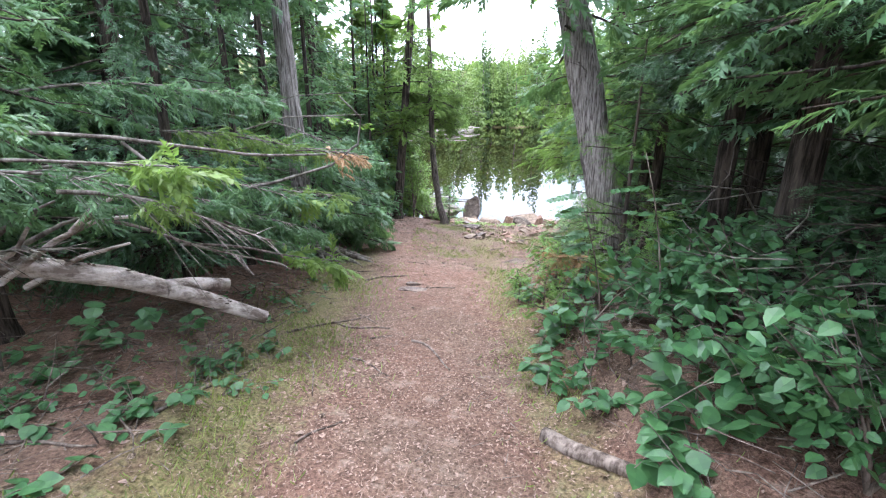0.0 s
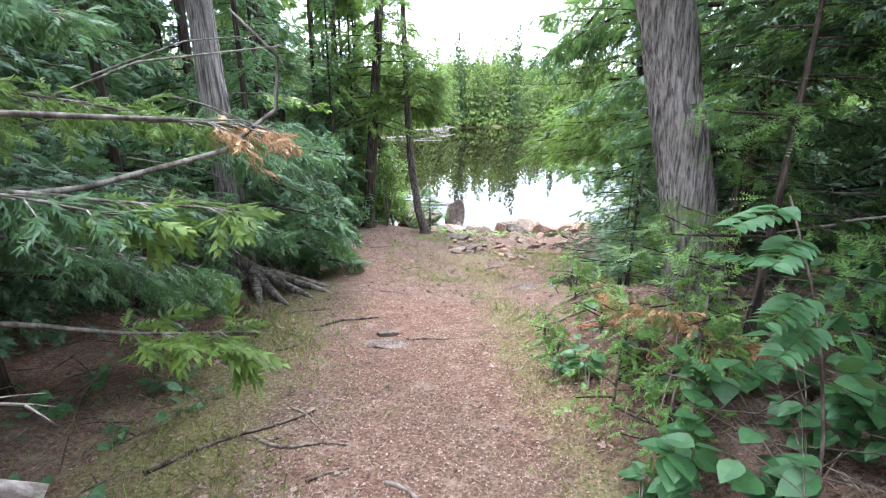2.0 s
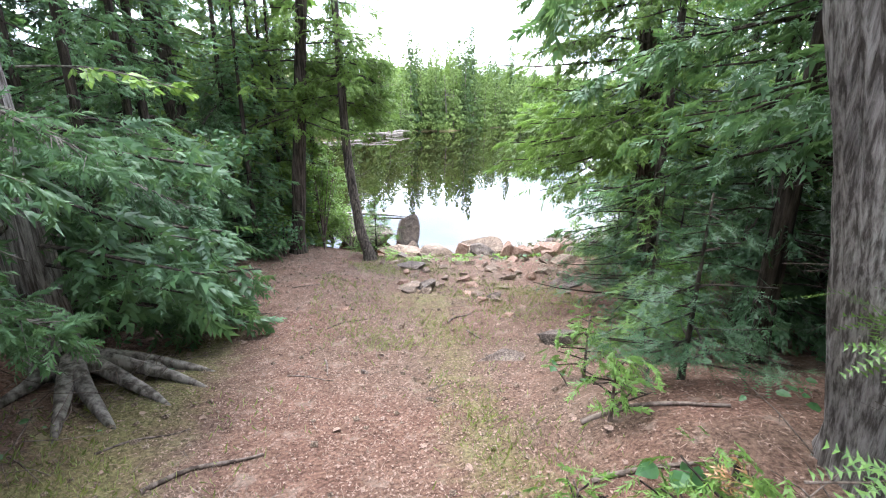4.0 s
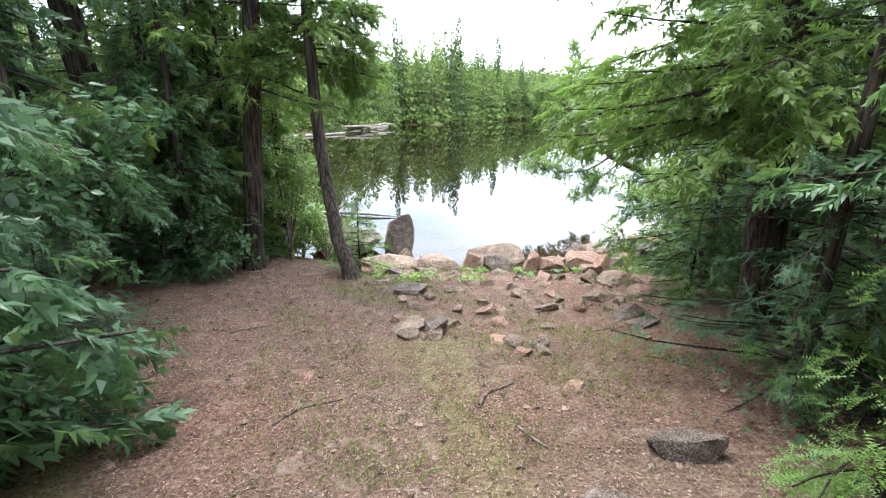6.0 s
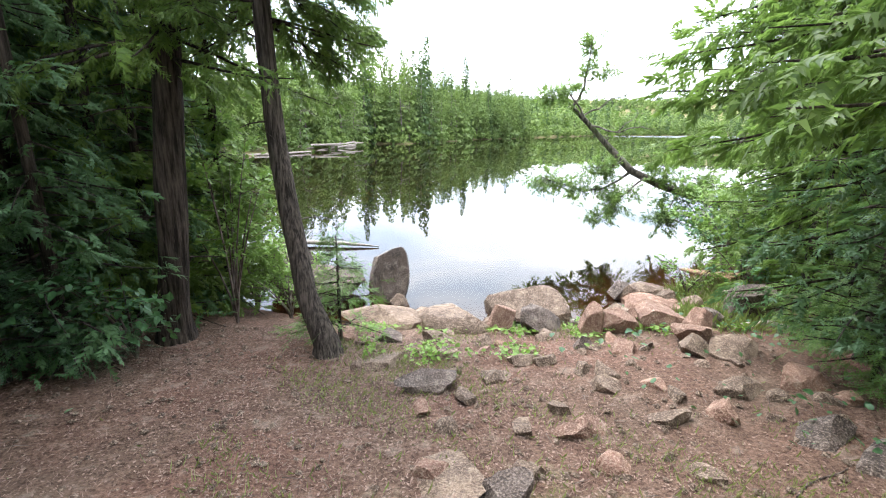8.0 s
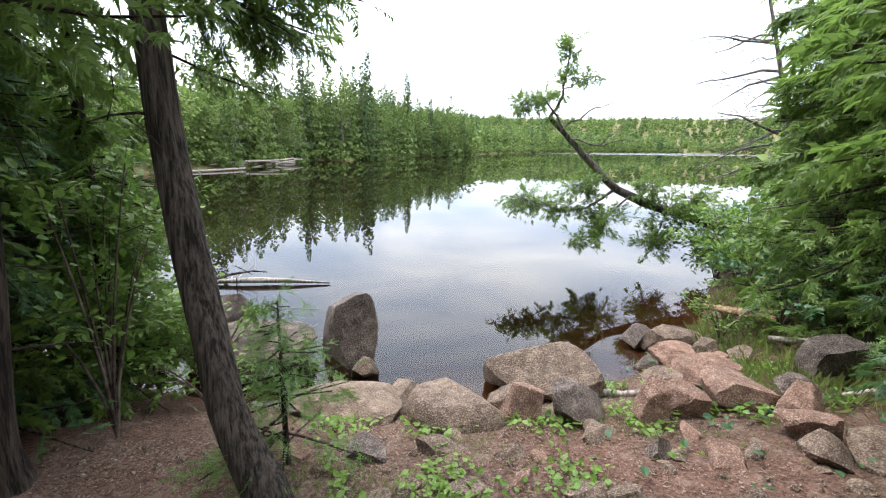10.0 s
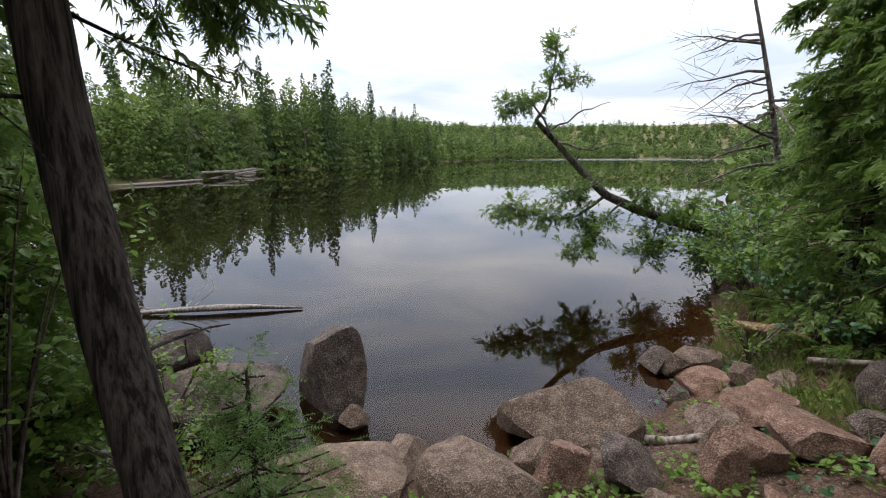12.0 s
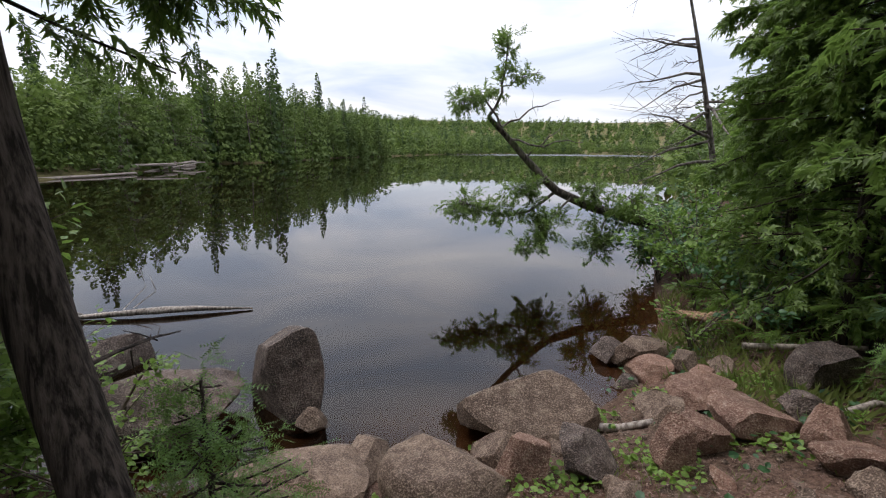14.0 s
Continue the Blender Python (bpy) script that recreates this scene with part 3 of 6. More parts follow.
conifer("cedar_tree", -2.95, 12.5, 12, 1.9, 1.6, 0.19, "thick dark cedar leaning among the waterside trees", 14, "cedar", M_CEDAR_SUN, M_DARK_BARK, 70, 0.4, 0.28, (-1.2, 0.4), keep=0.6, ridges=9, sides=24, dead=8)


def slim_line(z):
    return (np.interp(z, [-0.2, 0.1, 0.45, 1.1, 1.7, 2.4, 4.2, 8], [0.02, 0, -0.12, -0.22, -0.29, -0.32, -0.37, -0.5]), np.interp(z, [0, 0.45, 1.1, 1.7, 2.4, 8], [0, 0.08, 0.23, 0.33, 0.38, 0.4]), z)


conifer("cedar_tree", 0.02, 11.12, 7.5, 1.05, 2.5, 0.083, "slim curved cedar growing at the top of the bank", 15, "lace", M_CEDAR_SUN, M_SLIM_BARK, 62, 0.4, 0.17, axis=slim_line, gap=0.05, keep=0.35, ridges=9, sides=32, dead=2)
conifer("cedar_tree", 3.6, 8.85, 12, 1.9, 1.8, 0.15, "dark waterside cedar with long spreading boughs", 16, "cedar", M_CEDAR_SUN, M_DARK_BARK, 130, 0.3, 0.18, (-1.6, 0.1), gap=0.055, keep=1.2, ridges=8, sides=20, dead=3)

# the wood on both sides: near firs with fine sprays, those behind coarser
for seed, x, y, H, R, base, r0, spray in (
    (21, -3.3, 5.0, 10, 1.7, 0.4, 0.09, "cedar"), (22, -3.3, 3.1, 10, 1.6, 0.9, 0.10, "cedar"), (23, -3.4, 9.2, 9, 1.8, 0.5, 0.10, "cedar"),
    (24, -4.6, 6.9, 11, 2.0, 0.5, 0.12, "cedar_far"), (25, -4.6, 10.8, 11, 2.0, 0.6, 0.12, "cedar_far"), (26, -4.4, 13.4, 9, 1.8, 0.5, 0.10, "cedar_far"),
    (27, -5.8, 12.2, 11, 2.0, 0.5, 0.12, "cedar_far"), (28, -5.2, 4.2, 11, 2.0, 0.5, 0.12, "cedar_far"), (29, -5.2, 1.6, 11, 2.2, 0.5, 0.12, "cedar_far"),
    (30, -6.8, 8.6, 12, 2.2, 0.5, 0.13, "coarse"), (31, -2.7, 10.3, 8, 1.3, 0.7, 0.07, "cedar"), (32, -7.5, 5.5, 12, 2.3, 0.4, 0.14, "coarse"),
    (33, -7.2, 13.5, 12, 2.2, 0.4, 0.13, "coarse"), (34, -9.5, 10.5, 13, 2.6, 0.4, 0.15, "coarse"), (35, -8.2, 2.2, 13, 2.6, 0.4, 0.15, "coarse"), (36, -2.0, 13.3, 8, 1.2, 0.6, 0.06, "cedar_far"),
    (37, -9.0, 16.5, 12, 2.4, 0.3, 0.14, "coarse"), (40, -1.75, 12.75, 7, 1.0, 0.3, 0.05, "cedar"), (41, -2.5, 13.6, 8, 1.2, 0.2, 0.06, "cedar"), (42, -3.6, 14.2, 9, 1.5, 0.2, 0.07, "cedar_far"), (43, -5.0, 15.0, 9, 1.7, 0.2, 0.08, "cedar_far"), (17, -2.6, 9.7, 8, 1.3, 0.8, 0.06, "cedar"), (18, -3.6, 10.7, 9, 1.5, 0.8, 0.07, "cedar_far"), (44, -2.15, 11.7, 7, 1.0, 0.4, 0.05, "cedar"), (50, -1.5, 12.25, 6, 0.85, 0.1, 0.04, "cedar"), (20, -1.75, 11.2, 5, 0.8, 0.1, 0.04, "cedar"), (45, -2.5, 4.3, 7, 1.1, 0.3, 0.05, "cedar"), (46, -2.6, 5.9, 7, 1.1, 0.2, 0.05, "cedar"), (47, -2.3, 8.2, 7, 1.0, 0.2, 0.05, "cedar"), (91, -6.6, 10.6, 11, 2.0, 0.4, 0.11, "coarse"), (92, -5.7, 8.3, 11, 2.0, 0.4, 0.11, "coarse"), (93, -8.1, 7.0, 12, 2.3, 0.4, 0.12, "coarse"), (94, -10.5, 7.5, 12, 2.5, 0.4, 0.12, "coarse"), (95, -6.2, 6.3, 11, 2.0, 0.4, 0.11, "coarse"), (96, -4.3, 8.3, 10, 1.8, 0.5, 0.10, "cedar_far"), (97, -6.6, 3.4, 11, 2.1, 0.4, 0.11, "coarse"), (98, -7.2, 11.6, 11, 2.1, 0.3, 0.11, "coarse"), (38, -3.9, 0.4, 10, 1.7, 1.3, 0.10, "cedar_far"), (39, -6.5, -1.5, 12, 2.4, 0.5, 0.14, "coarse"),
):
    far = spray == "coarse"
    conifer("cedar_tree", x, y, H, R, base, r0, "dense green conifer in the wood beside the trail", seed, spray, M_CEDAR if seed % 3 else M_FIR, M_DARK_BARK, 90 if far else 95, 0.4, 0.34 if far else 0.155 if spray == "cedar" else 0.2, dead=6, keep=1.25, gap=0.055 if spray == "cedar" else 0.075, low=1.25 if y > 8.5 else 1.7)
for seed, x, y, H, R, base, r0, spray in (
    (51, 2.8, 7.75, 6, 1.05, 0.15, 0.05, "fir"), (52, 2.75, 6.3, 9, 1.3, 1.4, 0.07, "cedar"), (53, 3.1, 4.6, 10, 1.5, 1.8, 0.1, "cedar"),
    (54, 2.5, 3.2, 10, 2.0, 2.1, 0.115, "cedar"), (55, 3.5, 3.5, 10, 1.6, 1.7, 0.12, "cedar_far"), (56, 2.9, 1.7, 10, 1.9, 1.9, 0.09, "cedar"),
    (57, 4.3, 5.6, 11, 1.8, 1.0, 0.11, "cedar_far"), (58, 4.4, 2.4, 11, 1.9, 0.9, 0.11, "cedar_far"), (59, 4.5, 7.4, 11, 1.8, 0.7, 0.11, "cedar_far"),
    (60, 5.6, 4.4, 12, 2.1, 0.7, 0.12, "coarse"), (61, 6.0, 7.0, 12, 2.1, 0.6, 0.12, "coarse"), (62, 5.4, 9.3, 11, 1.9, 0.5, 0.11, "cedar_far"),
    (63, 4.95, 11.2, 8, 1.35, 0.9, 0.055, "cedar"), (64, 6.3, 11.0, 10, 1.6, 0.5, 0.10, "cedar"),
    (66, 7.8, 9.4, 12, 2.3, 0.4, 0.13, "coarse"), (67, 8.9, 12.3, 9, 1.6, 0.3, 0.11, "cedar_far"),
    # 79 to 84: added round the start to shade it, mostly out of view.
    (69, 8.0, 5.5, 12, 2.5, 0.4, 0.14, "coarse"), (70, 6.4, 1.8, 12, 2.4, 0.5, 0.13, "coarse"), (71, 3.9, 0.5, 11, 1.7, 1.4, 0.10, "cedar_far"), (79, 2.4, -0.8, 11, 1.5, 2.0, 0.12, "coarse"), (80, 4.2, -2.2, 12, 2.4, 1.5, 0.14, "coarse"), (81, 1.6, -4.0, 12, 2.4, 2.0, 0.14, "coarse"), (83, -1.2, -5.0, 12, 2.4, 2.0, 0.14, "coarse"), (84, 2.7, 0.9, 10, 2.2, 2.0, 0.1, "cedar"), (74, 2.35, 2.1, 9, 1.9, 2.1, 0.08, "cedar"), (75, 2.5, 4.1, 9, 1.1, 1.8, 0.085, "cedar"), (76, 2.5, 5.4, 8, 1.0, 1.5, 0.07, "cedar"), (77, 3.2, 7.0, 7, 1.2, 0.3, 0.06, "cedar"), (78, 3.9, 9.9, 6, 1.1, 0.3, 0.05, "cedar"),
):
    far = spray == "coarse"
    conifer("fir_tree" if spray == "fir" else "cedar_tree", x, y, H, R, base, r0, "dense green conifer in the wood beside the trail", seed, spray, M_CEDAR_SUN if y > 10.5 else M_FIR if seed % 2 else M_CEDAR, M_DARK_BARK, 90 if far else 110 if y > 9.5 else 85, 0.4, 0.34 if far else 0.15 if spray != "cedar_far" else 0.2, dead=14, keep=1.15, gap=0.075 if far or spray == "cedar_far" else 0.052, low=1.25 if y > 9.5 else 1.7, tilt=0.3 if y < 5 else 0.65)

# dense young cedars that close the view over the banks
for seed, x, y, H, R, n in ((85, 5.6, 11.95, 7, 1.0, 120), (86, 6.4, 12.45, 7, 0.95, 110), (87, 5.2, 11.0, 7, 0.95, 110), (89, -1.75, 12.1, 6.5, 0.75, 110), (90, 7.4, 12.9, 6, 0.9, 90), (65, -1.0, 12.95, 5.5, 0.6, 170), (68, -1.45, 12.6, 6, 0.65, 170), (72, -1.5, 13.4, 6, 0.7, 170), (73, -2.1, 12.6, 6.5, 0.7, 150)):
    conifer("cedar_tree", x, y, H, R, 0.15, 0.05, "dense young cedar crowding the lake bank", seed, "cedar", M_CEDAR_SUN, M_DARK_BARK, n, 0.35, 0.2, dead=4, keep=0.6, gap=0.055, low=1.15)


# ---- far shore ----
def woods(name, spots, label, seed, count, blade_size, tall, spruce=0.5):
    """Distant trees, spires and leafy crowns mixed, each with its own tone: ragged blades round each stem, all in one object."""
    rng = np.random.default_rng(seed)
    pieces, stems, tones = [], [], []
    blades = coarse_spray(1, 2, 0.75)
    for x, y in spots:
        H = rng.uniform(0.6, 0.95) * tall
        z0 = land_at(x, y)
        spire = rng.uniform() < spruce
        dark = spire and rng.uniform() < 0.14
        H *= 1.3 if dark else 1 if spire else 0.8
        n = count
        a = rng.uniform(0, 6.283, n)
        if spire:
            R = H * (0.11 if dark else rng.uniform(0.14, 0.21))
            f = rng.uniform(0.02, 1, n) ** 1.15
            w = (1 - f) ** (1.0 if dark else 0.62) * (0.7 + 0.3 * np.cos(f * rng.uniform(45, 70) + 0.8 * np.cos(a + x)))
            rr = R * w * rng.uniform(0.3, 1.0, n) ** 0.6
            P = np.stack([x + np.cos(a) * rr, y + np.sin(a) * rr, z0 + f * H], 1)
            A = np.stack([np.cos(a), np.sin(a), rng.normal(-0.7, 0.4, n) + 2.2 * f ** 8], 1)
            S = blade_size * (0.5 + 0.9 * w) * H / tall * rng.uniform(0.6, 1.2, n)
        else:
            k = int(rng.integers(7, 12))
            c = rng.normal(0, 1, (k, 3))
            c *= (rng.uniform(0.45, 1, k) / np.linalg.norm(c, axis=1))[:, None]
            c = c * np.array([0.2, 0.2, 0.36]) * H + np.array([x, y, z0 + 0.6 * H])
            d = rng.normal(0, 1, (n, 3))
            d /= np.linalg.norm(d, axis=1)[:, None]
            P = c[rng.integers(0, k, n)] + d * (0.13 * H * rng.uniform(0.4, 1, n) ** 0.5)[:, None]
            A = d + np.array([0, 0, -0.15])
            S = blade_size * H / tall * rng.uniform(0.6, 1.2, n)
        U = np.stack([rng.normal(0, 0.6, n), rng.normal(0, 0.6, n), np.ones(n)], 1)
        pieces.append(lay(blades, P, A, U, S))
        tones.append(np.full(n * len(blades) * 3, 0.0 if dark else rng.uniform(0.2, 0.85) if spire else rng.uniform(0.3, 1.0)))
        if rng.uniform() < 0.3:
            stems.append(tube([(x, y, z0 - 0.2), (x, y, z0 + H)], [0.013 * H, 0.004], 4, cap=False))
    me = mesh_np(name, *joined(pieces), M_FARWOOD)
    tint = np.concatenate(tones).astype(np.float32)
    me.color_attributes.new("tone", "FLOAT_COLOR", "POINT").data.foreach_set("color", np.stack([tint, tint, tint, np.ones_like(tint)], 1).ravel())
    tagged(new(name, me), label, "forest", kind="stuff")
    tagged(new(name + "_stems", mesh_np(name, *joined(stems), M_TWIG)), "pale stems of the far woods", "tree stems", kind="stuff")


def shore_spots(line, rows, step, seed, back=1.8, first=0.6):
    """Places behind a shoreline, in uneven rows."""
    rng = np.random.default_rng(seed)
    spots = []
    for (ax, ay), (bx, by) in zip(line[:-1], line[1:]):
        L = math.hypot(bx - ax, by - ay)
        nxd, nyd = -(by - ay) / L, (bx - ax) / L
        for r in range(rows):
            for k in range(max(1, int(L / step))):
                u = (k + rng.uniform(0, 1)) * step / L
                o = first + r * back + rng.uniform(-0.8, 0.8)
                spots.append((ax + (bx - ax) * u + nxd * o, ay + (by - ay) * u + nyd * o))
    return spots


LEFT_SHORE = [(-20, 32), (-12, 37), (-4.9, 44), (1.2, 57), (5, 70), (12, 73), (30, 100), (56, 128)]
woods("far_woods_west", shore_spots(LEFT_SHORE[5:], 5, 2.3, 5), "mixed spruce and leafy woods along the lake shore", 6, 640, 0.72, 12.5, 0.85)
woods("far_woods_middle", shore_spots(LEFT_SHORE[3:6], 5, 2.0, 35), "spruce and leafy woods behind the driftwood shore", 36, 850, 0.55, 10.5, 0.85)
woods("far_woods_near", shore_spots(LEFT_SHORE[:4], 4, 2.0, 25), "leafy woods at the bend of the lake shore", 26, 1000, 0.44, 9, 0.8)
woods("far_woods_north", shore_spots([(56, 128), (110, 185), (180, 240), (330, 300)], 6, 3.6, 7, 5.0, 3), "hazy woods at the far end of the lake", 8, 90, 1.9, 11, 0.8)
woods("far_woods_east", shore_spots([(330, 225), (200, 140), (90, 66), (58, 46)], 4, 3.2, 9, 3.0, 2.5), "woods along the opposite bank of the lake", 10, 100, 1.5, 10, 0.8)
woods("bank_woods", shore_spots([(58, 46), (30, 28)], 4, 2.4, 39, 2.2, 2.0), "leafy woods along the lake bank", 40, 420, 0.5, 6, 0.4)
woods("bank_thicket", shore_spots([(30, 28), (12.5, 17.5)], 4, 1.5, 41, 1.3, 1.0), "low thicket along the lake bank", 42, 420, 0.28, 3.4, 0.1)
woods("far_shore_brush", shore_spots(LEFT_SHORE, 2, 1.3, 15, 0.9, 0.1), "low green brush along the far waterline", 16, 70, 0.6, 2.4, 0.0)
woods("far_shore_brush_north", shore_spots([(56, 128), (110, 185), (180, 240), (330, 300)], 2, 3.0, 17, 2.0, 0.3), "low green brush along the far waterline", 18, 50, 1.2, 4, 0.0)
woods("far_shore_brush_east", shore_spots([(360, 235), (200, 140), (90, 66), (30, 28), (14, 18)], 2, 3.0, 27, 2.0, 0.3), "low green brush along the opposite bank", 28, 40, 1.1, 3, 0.0)
woods("far_woods_end", shore_spots([(330, 300), (364, 232)], 4, 4.0, 37, 5.0, 1.0), "hazy woods closing the far end of the lake", 38, 70, 2.1, 11, 0.4)
ridge = [(x, y) for x, y in zip(np.random.default_rng(3).uniform(20, 620, 1500), np.random.default_rng(4).uniform(180, 640, 1500)) if float(shore_distance(np.array([x]), np.array([y]))[0]) > 30]
woods("far_woods_ridge", ridge, "wooded hills beyond the lake", 12, 60, 4.6, 13, 0.6)

# ---- rocks ----
SHAPES = {}


def rock_mesh(key, cuts, squash, material, level=4, rough=0.05):
    """A weathered block: a ball flattened by random planes, then worn by noise. About one metre across."""
    rng = np.random.default_rng(key)
    bm = bmesh.new()
    bmesh.ops.create_icosphere(bm, subdivisions=level, radius=0.62)
    planes = [(Vector(rng.normal(0, 1, 3) * np.array([1, 1, squash])).normalized(), rng.uniform(0.21, 0.38)) for _ in range(cuts)]
    planes.append((Vector((rng.normal(0, 0.12), rng.normal(0, 0.12), 1)).normalized(), 0.40))
    off = Vector(rng.uniform(-50, 50, 3))
    for v in bm.verts:
        for nrm, d in planes:
            k = v.co.dot(nrm) - d
            if k > 0:
                v.co -= nrm * k
        n1, n2 = noise.noise(v.co * 2.6 + off), noise.noise(v.co * 9 + off)
        v.co += v.co.normalized() * (n1 * rough + n2 * rough * 0.4)
    lo = Vector([min(v.co[i] for v in bm.verts) for i in range(3)])
    hi = Vector([max(v.co[i] for v in bm.verts) for i in range(3)])
    for v in bm.verts:
        v.co = Vector([(v.co[i] - (lo[i] + hi[i]) / 2) / (hi[i] - lo[i]) for i in range(3)])
    for f in bm.faces:
        f.smooth = True
    me = bpy.data.meshes.new("rock")
    bm.to_mesh(me)
    bm.free()
    me.set_sharp_from_angle(angle=radians(24))
    me.materials.append(material)
    return me


def rock(name, x, y, w, d, h, material, label, seed, turn=0.0, tilt=(0, 0), sink=0.25, cuts=13, level=4, z=None, squash=1.0, rough=0.03):
    """A stone w x d x h metres, sunk into the ground by a share of its height."""
    me = rock_mesh(seed, cuts, squash, material, level, rough)
    ob = new(name, me)
    z0 = land_at(x, y) if z is None else z
    me.transform(Matrix.Diagonal((w, d, h, 1)))
    ob.matrix_world = pose(x, y, z0 + h * (0.5 - sink), tilt[0], tilt[1], turn)
    return tagged(ob, label, "rock", "rocks on the shore")


G_, T_, R_ = M_ROCK_GREY, M_ROCK_TAN, M_ROCK_RED
rock("boulder", 0.84, 13.32, 0.44, 0.7, 0.98, G_, "upright dark granite boulder standing in the shallows", 101, 12, (-6, 5), 0.18, 7, 4, WATER - 0.15)
rock("rock", 0.86, 12.93, 0.24, 0.22, 0.2, T_, "small pale stone at the foot of the upright boulder", 102, 30, (0, 0), 0.3, z=WATER)
rock("boulder", -0.45, 14.75, 0.75, 0.6, 0.5, G_, "dark rounded boulder lying in the shallows", 103, 10, (0, 0), 0.4, 8, 3, WATER)
rock("boulder", -0.1, 13.5, 1.2, 0.8, 0.62, G_, "broad grey boulder half in the water", 104, -12, (0, 6), 0.3, 8, 4, WATER - 0.05)
rock("boulder", 0.56, 12.2, 0.95, 0.7, 0.27, T_, "long ledge of brown weathered bedrock by the slim cedar", 105, -18, (4, 8), 0.4, 10, 4, -1.42)
rock("rock", 1.05, 12.28, 0.42, 0.34, 0.22, T_, "flat angular stone at the water's edge", 106, 20, (6, -4), 0.35, 12, 3, WATER + 0.03)
rock("rock", 1.35, 12.25, 0.2, 0.2, 0.22, G_, "small angular stone at the water's edge", 107, 50, (0, 12), 0.35, 12, 3, WATER + 0.02)
rock("boulder", 1.3, 11.72, 0.68, 0.66, 0.36, T_, "rounded speckled granite hump on the shore", 108, 15, (0, 0), 0.4, 3, 4, rough=0.04)
rock("boulder", 2.2, 12.15, 0.95, 0.8, 0.72, T_, "large speckled granite boulder at the waterline", 109, -24, (6, 14), 0.25, 7, 4, WATER - 0.06)
rock("rock", 1.66, 11.5, 0.29, 0.28, 0.36, R_, "pinkish block leaning among the shore stones", 110, 15, (5, 8), 0.3)
rock("rock", 1.7, 11.8, 0.3, 0.3, 0.28, T_, "dull shore stone beside the granite boulder", 111, 60, (0, 0), 0.3)
rock("rock", 2.0, 11.36, 0.46, 0.4, 0.34, G_, "dark craggy stone with a split face", 112, -15, (0, 6), 0.28, 11, 4, rough=0.08)
rock("rock", 3.75, 12.62, 0.36, 0.34, 0.36, G_, "pointed dark stone standing in shallow water", 113, 25, (0, 14), 0.4, z=WATER)
rock("rock", 3.96, 12.38, 0.7, 0.45, 0.42, T_, "yellowish flat-topped stone in the shallows", 114, -20, (0, 4), 0.4, z=WATER)
rock("rock", 3.68, 12.06, 0.46, 0.3, 0.22, R_, "low reddish slab at the water's edge", 115, -14, (0, 0), 0.3)
rock("rock", 3.45, 12.14, 0.3, 0.22, 0.18, G_, "small wet dark stone in the shallows", 116, 10, (0, 0), 0.4, z=WATER)
rock("rock", 3.82, 11.86, 0.24, 0.24, 0.26, T_, "pale upright stone among the shore rocks", 117, 0, (0, 0), 0.3)
rock("rock", 3.9, 11.64, 0.36, 0.26, 0.2, T_, "low brown stone in the bank", 118, 20, (0, 0), 0.35)
rock("rock", 3.68, 11.66, 0.26, 0.24, 0.2, R_, "small reddish stone in the bank", 119, 50, (0, 0), 0.3)
rock("rock", 3.25, 11.42, 0.54, 0.4, 0.22, R_, "flat tilted red slab on the bank", 120, -32, (10, 6), 0.25, 13)
rock("rock", 3.05, 11.0, 0.52, 0.4, 0.26, R_, "broad red wedge of stone on the bank", 121, -36, (6, 10), 0.25, 13)
rock("rock", 2.68, 11.12, 0.44, 0.3, 0.26, R_, "long angular reddish slab", 122, -42, (6, 16), 0.25, 12)
rock("rock", 2.36, 11.08, 0.22, 0.24, 0.4, R_, "upright pointed red stone", 123, 12, (-14, 6), 0.2, 12)
rock("rock", 2.86, 11.5, 0.36, 0.32, 0.28, T_, "round-edged grey-brown stone on the bank", 124, 30, (0, 0), 0.3)
rock("boulder", 4.05, 11.0, 0.46, 0.46, 0.46, G_, "grey lichen-spotted boulder in the grass", 125, 20, (0, 0), 0.25, 3, rough=0.06)
rock("rock", 3.5, 10.9, 0.32, 0.26, 0.22, G_, "small grey stone in the grass", 126, 0, (0, 0), 0.3)
rock("rock", 3.1, 10.64, 0.32, 0.28, 0.32, R_, "angular red stone on the bank", 127, 30, (0, 10), 0.25, 12)
rock("rock", 2.88, 10.5, 0.28, 0.26, 0.26, R_, "angular red stone beside the track", 128, 70, (6, 0), 0.25, 12)
